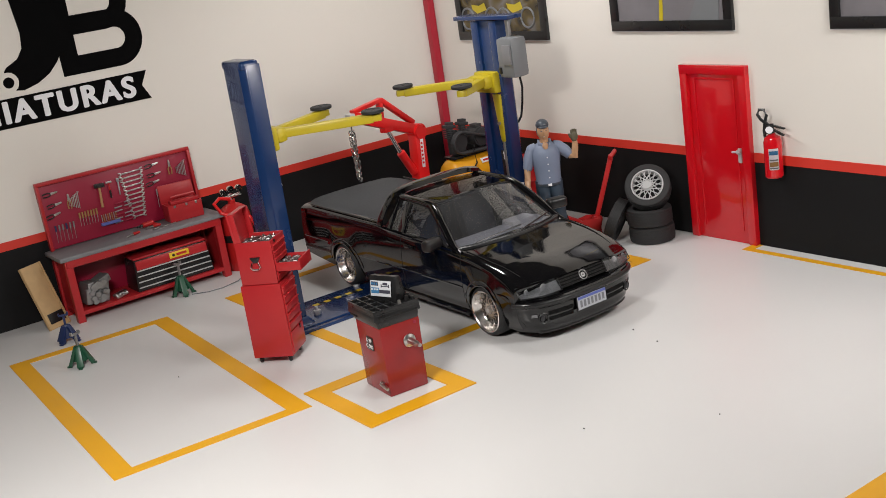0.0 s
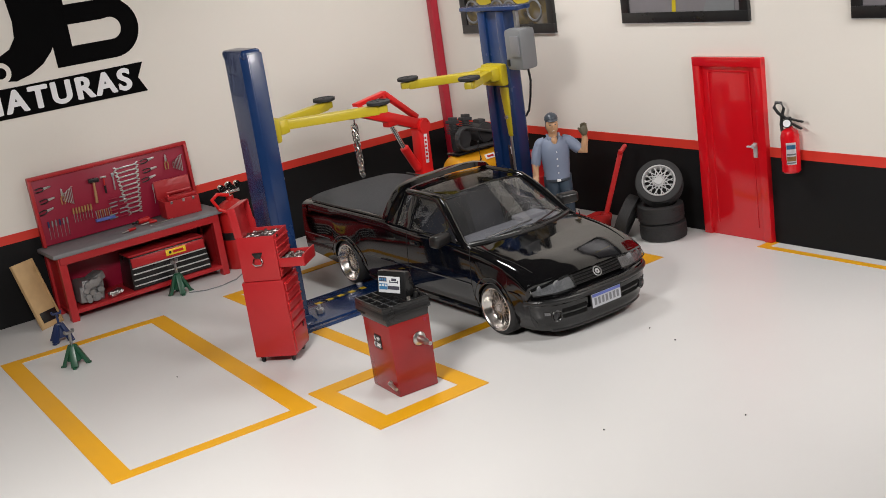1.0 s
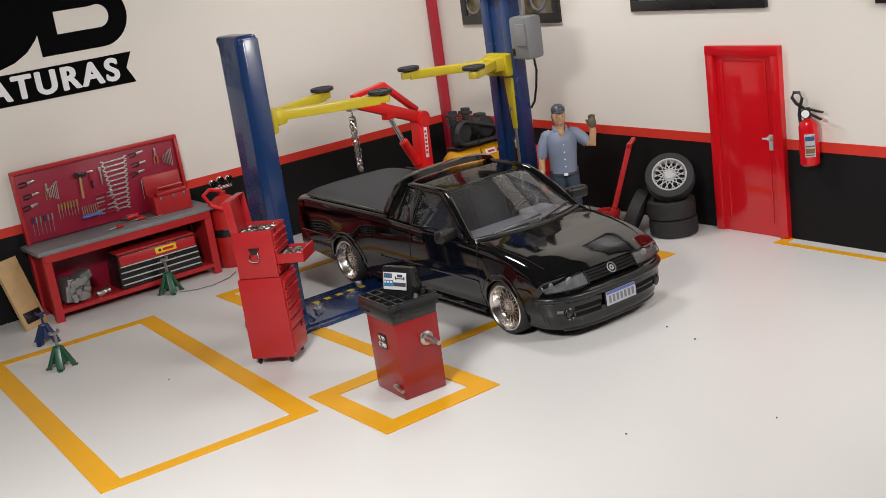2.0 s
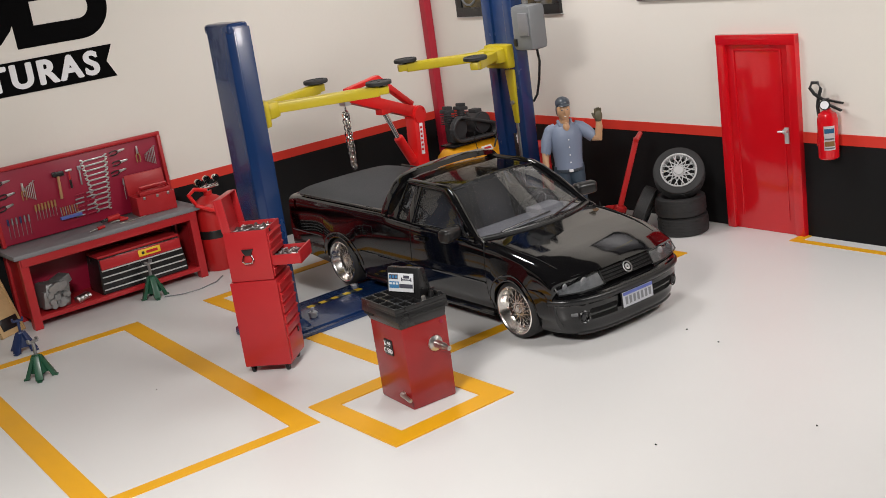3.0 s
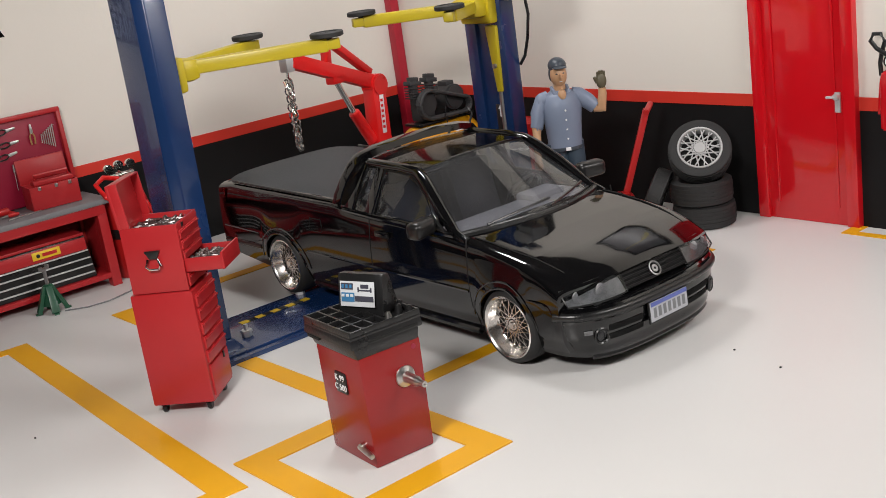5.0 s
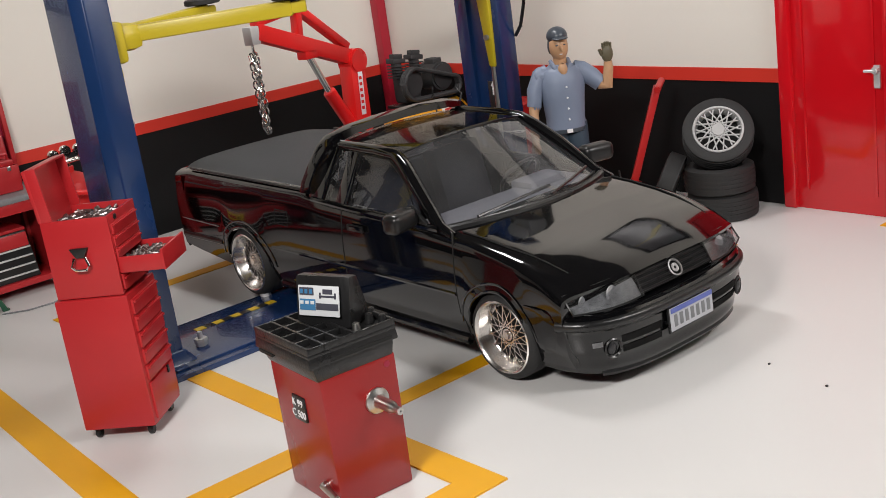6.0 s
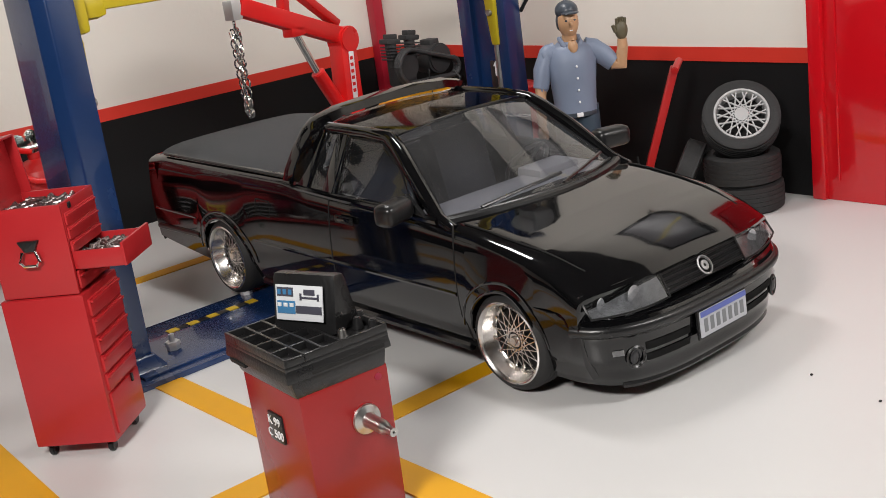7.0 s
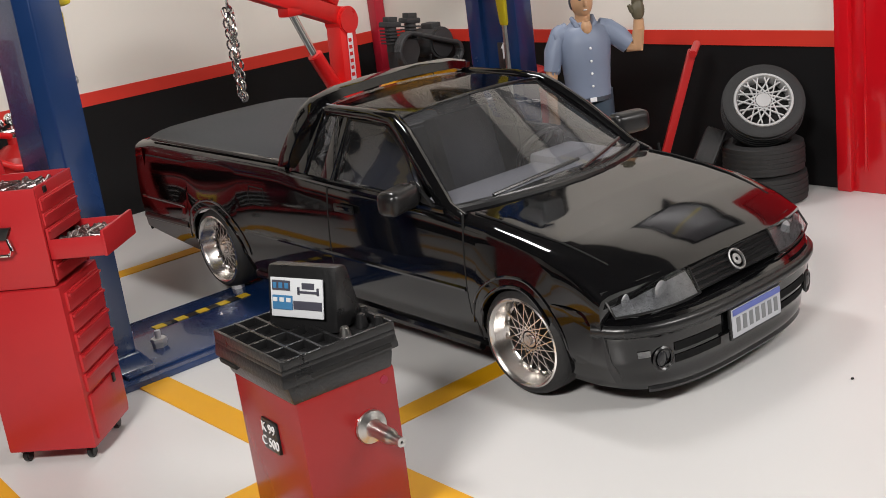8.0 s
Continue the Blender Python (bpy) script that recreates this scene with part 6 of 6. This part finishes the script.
def picture(y0, y1, z0, h, photo, label):
    t = thing("framed_picture", (WX, (y0 + y1) / 2, z0), 0, label, "picture", "pictures on the wall")
    w = y1 - y0
    for c, s in (((-0.025, 0, 0.06), (0.05, w, 0.12)), ((-0.025, 0, h - 0.06), (0.05, w, 0.12)), ((-0.025, w / 2 - 0.06, h / 2), (0.05, 0.12, h - 0.24)), ((-0.025, -w / 2 + 0.06, h / 2), (0.05, 0.12, h - 0.24))):
        part("frame_rail", box(B(), c, s, 0.004), BLACK, t)
    part("silver_edge", box(B(), (-0.018, 0, -0.006), (0.036, w + 0.02, 0.014), 0.002), SILVER, t)
    ph = part("photo", box(B(), (-0.015, 0, h / 2), (0.02, w - 0.2, h - 0.2)), photo, t, "glossy photo print")
    return ph


ph = picture(8.48, 10.45, 2.38, 1.35, BIKES, "dark framed photo print of yellow motorcycles")
for y, s in ((0.45, 1.0), (-0.35, 0.9)):
    for dy in (-0.28, 0.28):
        b = tube(B(), [(-0.027, y + dy * s + 0.15 * s * math.cos(a), 0.30 + 0.15 * s * math.sin(a)) for a in [2 * math.pi * k / 20 for k in range(20)]], 0.016, 6, True)
        part("printed_wheel", b, GREY_BOX, ph)
    part("printed_tank", prism(B(), [(-0.17, 0.42), (0.05, 0.37), (0.15, 0.43), (0.17, 0.50), (0.0, 0.48), (-0.13, 0.52)], 0.004, pose(-0.028, y, 0, 0, 0, 90)), ARM_YELLOW, ph)
ph = picture(5.33, 7.24, 2.49, 1.35, ROAD, "dark framed photo print of a grey road")
part("printed_line", prism(B(), [(0.10, 0.1), (0.16, 0.1), (0.05, 1.2), (0.03, 1.2)], 0.004, pose(-0.028, 0, 0, 0, 0, 90)), ARM_YELLOW, ph)
part("printed_spot", prism(B(), [(-0.75, 0.1), (-0.3, 0.1), (-0.5, 0.5), (-0.8, 0.7)], 0.004, pose(-0.028, 0, 0, 0, 0, 90)), GREY_BOX, ph)
picture(2.15, 4.06, 2.50, 1.35, ROAD, "dark framed photo print near the wall's end")


# ---- painted sign on the north wall ----
def sign():
    t = thing("wall_sign", (0.32, WY, 2.345), 0, "black painted monogram and banner on the white wall", "sign")
    t.matrix_world = t.matrix_world @ Matrix.Scale(1.03, 4)
    P_BLACK = mat("sign_black", (0.002, 0.002, 0.0022), 0.7, var=0.1, spec=0.05)
    # banner with a swallow tail, rising a little
    x0, x1 = -2.15, 1.92
    b = B()
    prism(b, [(x0, 0.10), (x1 - 0.0, 0.095), (x1 - 0.09, 0.275), (x1 - 0.0, 0.45), (x0, 0.43)], 0.006, pose(0, -0.006, 0))
    bn = part("banner", b, P_BLACK, t, "black banner with white capitals")
    w = B()
    for k, (dx, dz) in enumerate(((-0.011, 0), (0.011, 0), (0, 0.006), (0, -0.006), (0, 0))):
        put(w, lettering("MINIATURAS", 0.355, 0.002, 0.006, 1.22), pose(dx, -0.0004 * k, dz))
    xs = [v.co.x for v in w.verts]
    wide = max(xs) - min(xs)
    for v in w.verts:
        v.co.x *= 2.40 / wide
    bmesh.ops.transform(w, matrix=pose(0.53, -0.013, 0.268), verts=w.verts)
    part("lettering", w, WHITE, bn)
    # monogram: plain bowls, stem and hook
    z0 = 0.56

    def bowl(cx, cz, ro, ri):
        n, h2 = 18, math.pi / 2
        out = [(cx + ro * math.cos(-h2 + math.pi * k / n), cz + ro * math.sin(-h2 + math.pi * k / n)) for k in range(n + 1)]
        inn = [(cx + ri * math.cos(-h2 + math.pi * k / n), cz + ri * math.sin(-h2 + math.pi * k / n)) for k in range(n + 1)]
        x0 = 1.10
        return [(x0, cz - ro)] + out + [(x0, cz + ro), (x0, cz + ri)] + inn[::-1] + [(x0, cz - ri)]

    def disc(cx, cz, r):
        return [(cx + r * math.cos(2 * math.pi * k / 24), cz + r * math.sin(2 * math.pi * k / 24)) for k in range(24)]
    part("stem", prism(B(), [(0.90, z0), (1.12, z0), (1.12, z0 + 1.42), (0.86, z0 + 1.42)], 0.004, pose(0, -0.0022, 0)), P_BLACK, t)
    part("bowl", prism(B(), bowl(1.62, z0 + 0.35, 0.35, 0.13), 0.004, pose(0, -0.0030, 0)), P_BLACK, t)
    part("bowl", prism(B(), bowl(1.52, z0 + 0.81, 0.34, 0.13), 0.004, pose(0, -0.0038, 0)), P_BLACK, t)
    part("hook", prism(B(), [(0.42, z0 + 1.42), (0.50, z0 + 0.60), (0.48, z0 + 0.42), (0.40, z0 + 0.31), (0.26, z0 + 0.24), (0.22, z0 + 0.20), (0.22, z0 - 0.03), (0.40, z0 - 0.06), (0.58, z0 - 0.01), (0.74, z0 + 0.08), (0.86, z0 + 0.20), (0.91, z0 + 0.28), (0.90, z0 + 1.42)], 0.004, pose(0, -0.0046, 0)), P_BLACK, t)
    part("ring", prism(B(), disc(0.24, z0 + 0.06, 0.12), 0.004, pose(0, -0.0056, 0)), WALL, t)
    part("ring_dot", prism(B(), disc(0.24, z0 + 0.06, 0.065), 0.004, pose(0, -0.0066, 0)), P_BLACK, t)
    part("hook_end", prism(B(), disc(0.02, z0 + 0.06, 0.12), 0.004, pose(0, -0.0022, 0)), P_BLACK, t)


sign()
# specks of grit on the floor
for x, y in ((4.15, 4.53), (4.06, 4.12), (0.60, 7.6), (3.2, 2.6), (2.35, 3.3)):
    solid("grit_speck", ball(B(), (0, 0, 0.006), (0.009, 0.007, 0.006), 8), BLACK, (x, y, 0), random.uniform(0, 180), "tiny dark speck of grit on the floor", "grit", "grit on the floor")
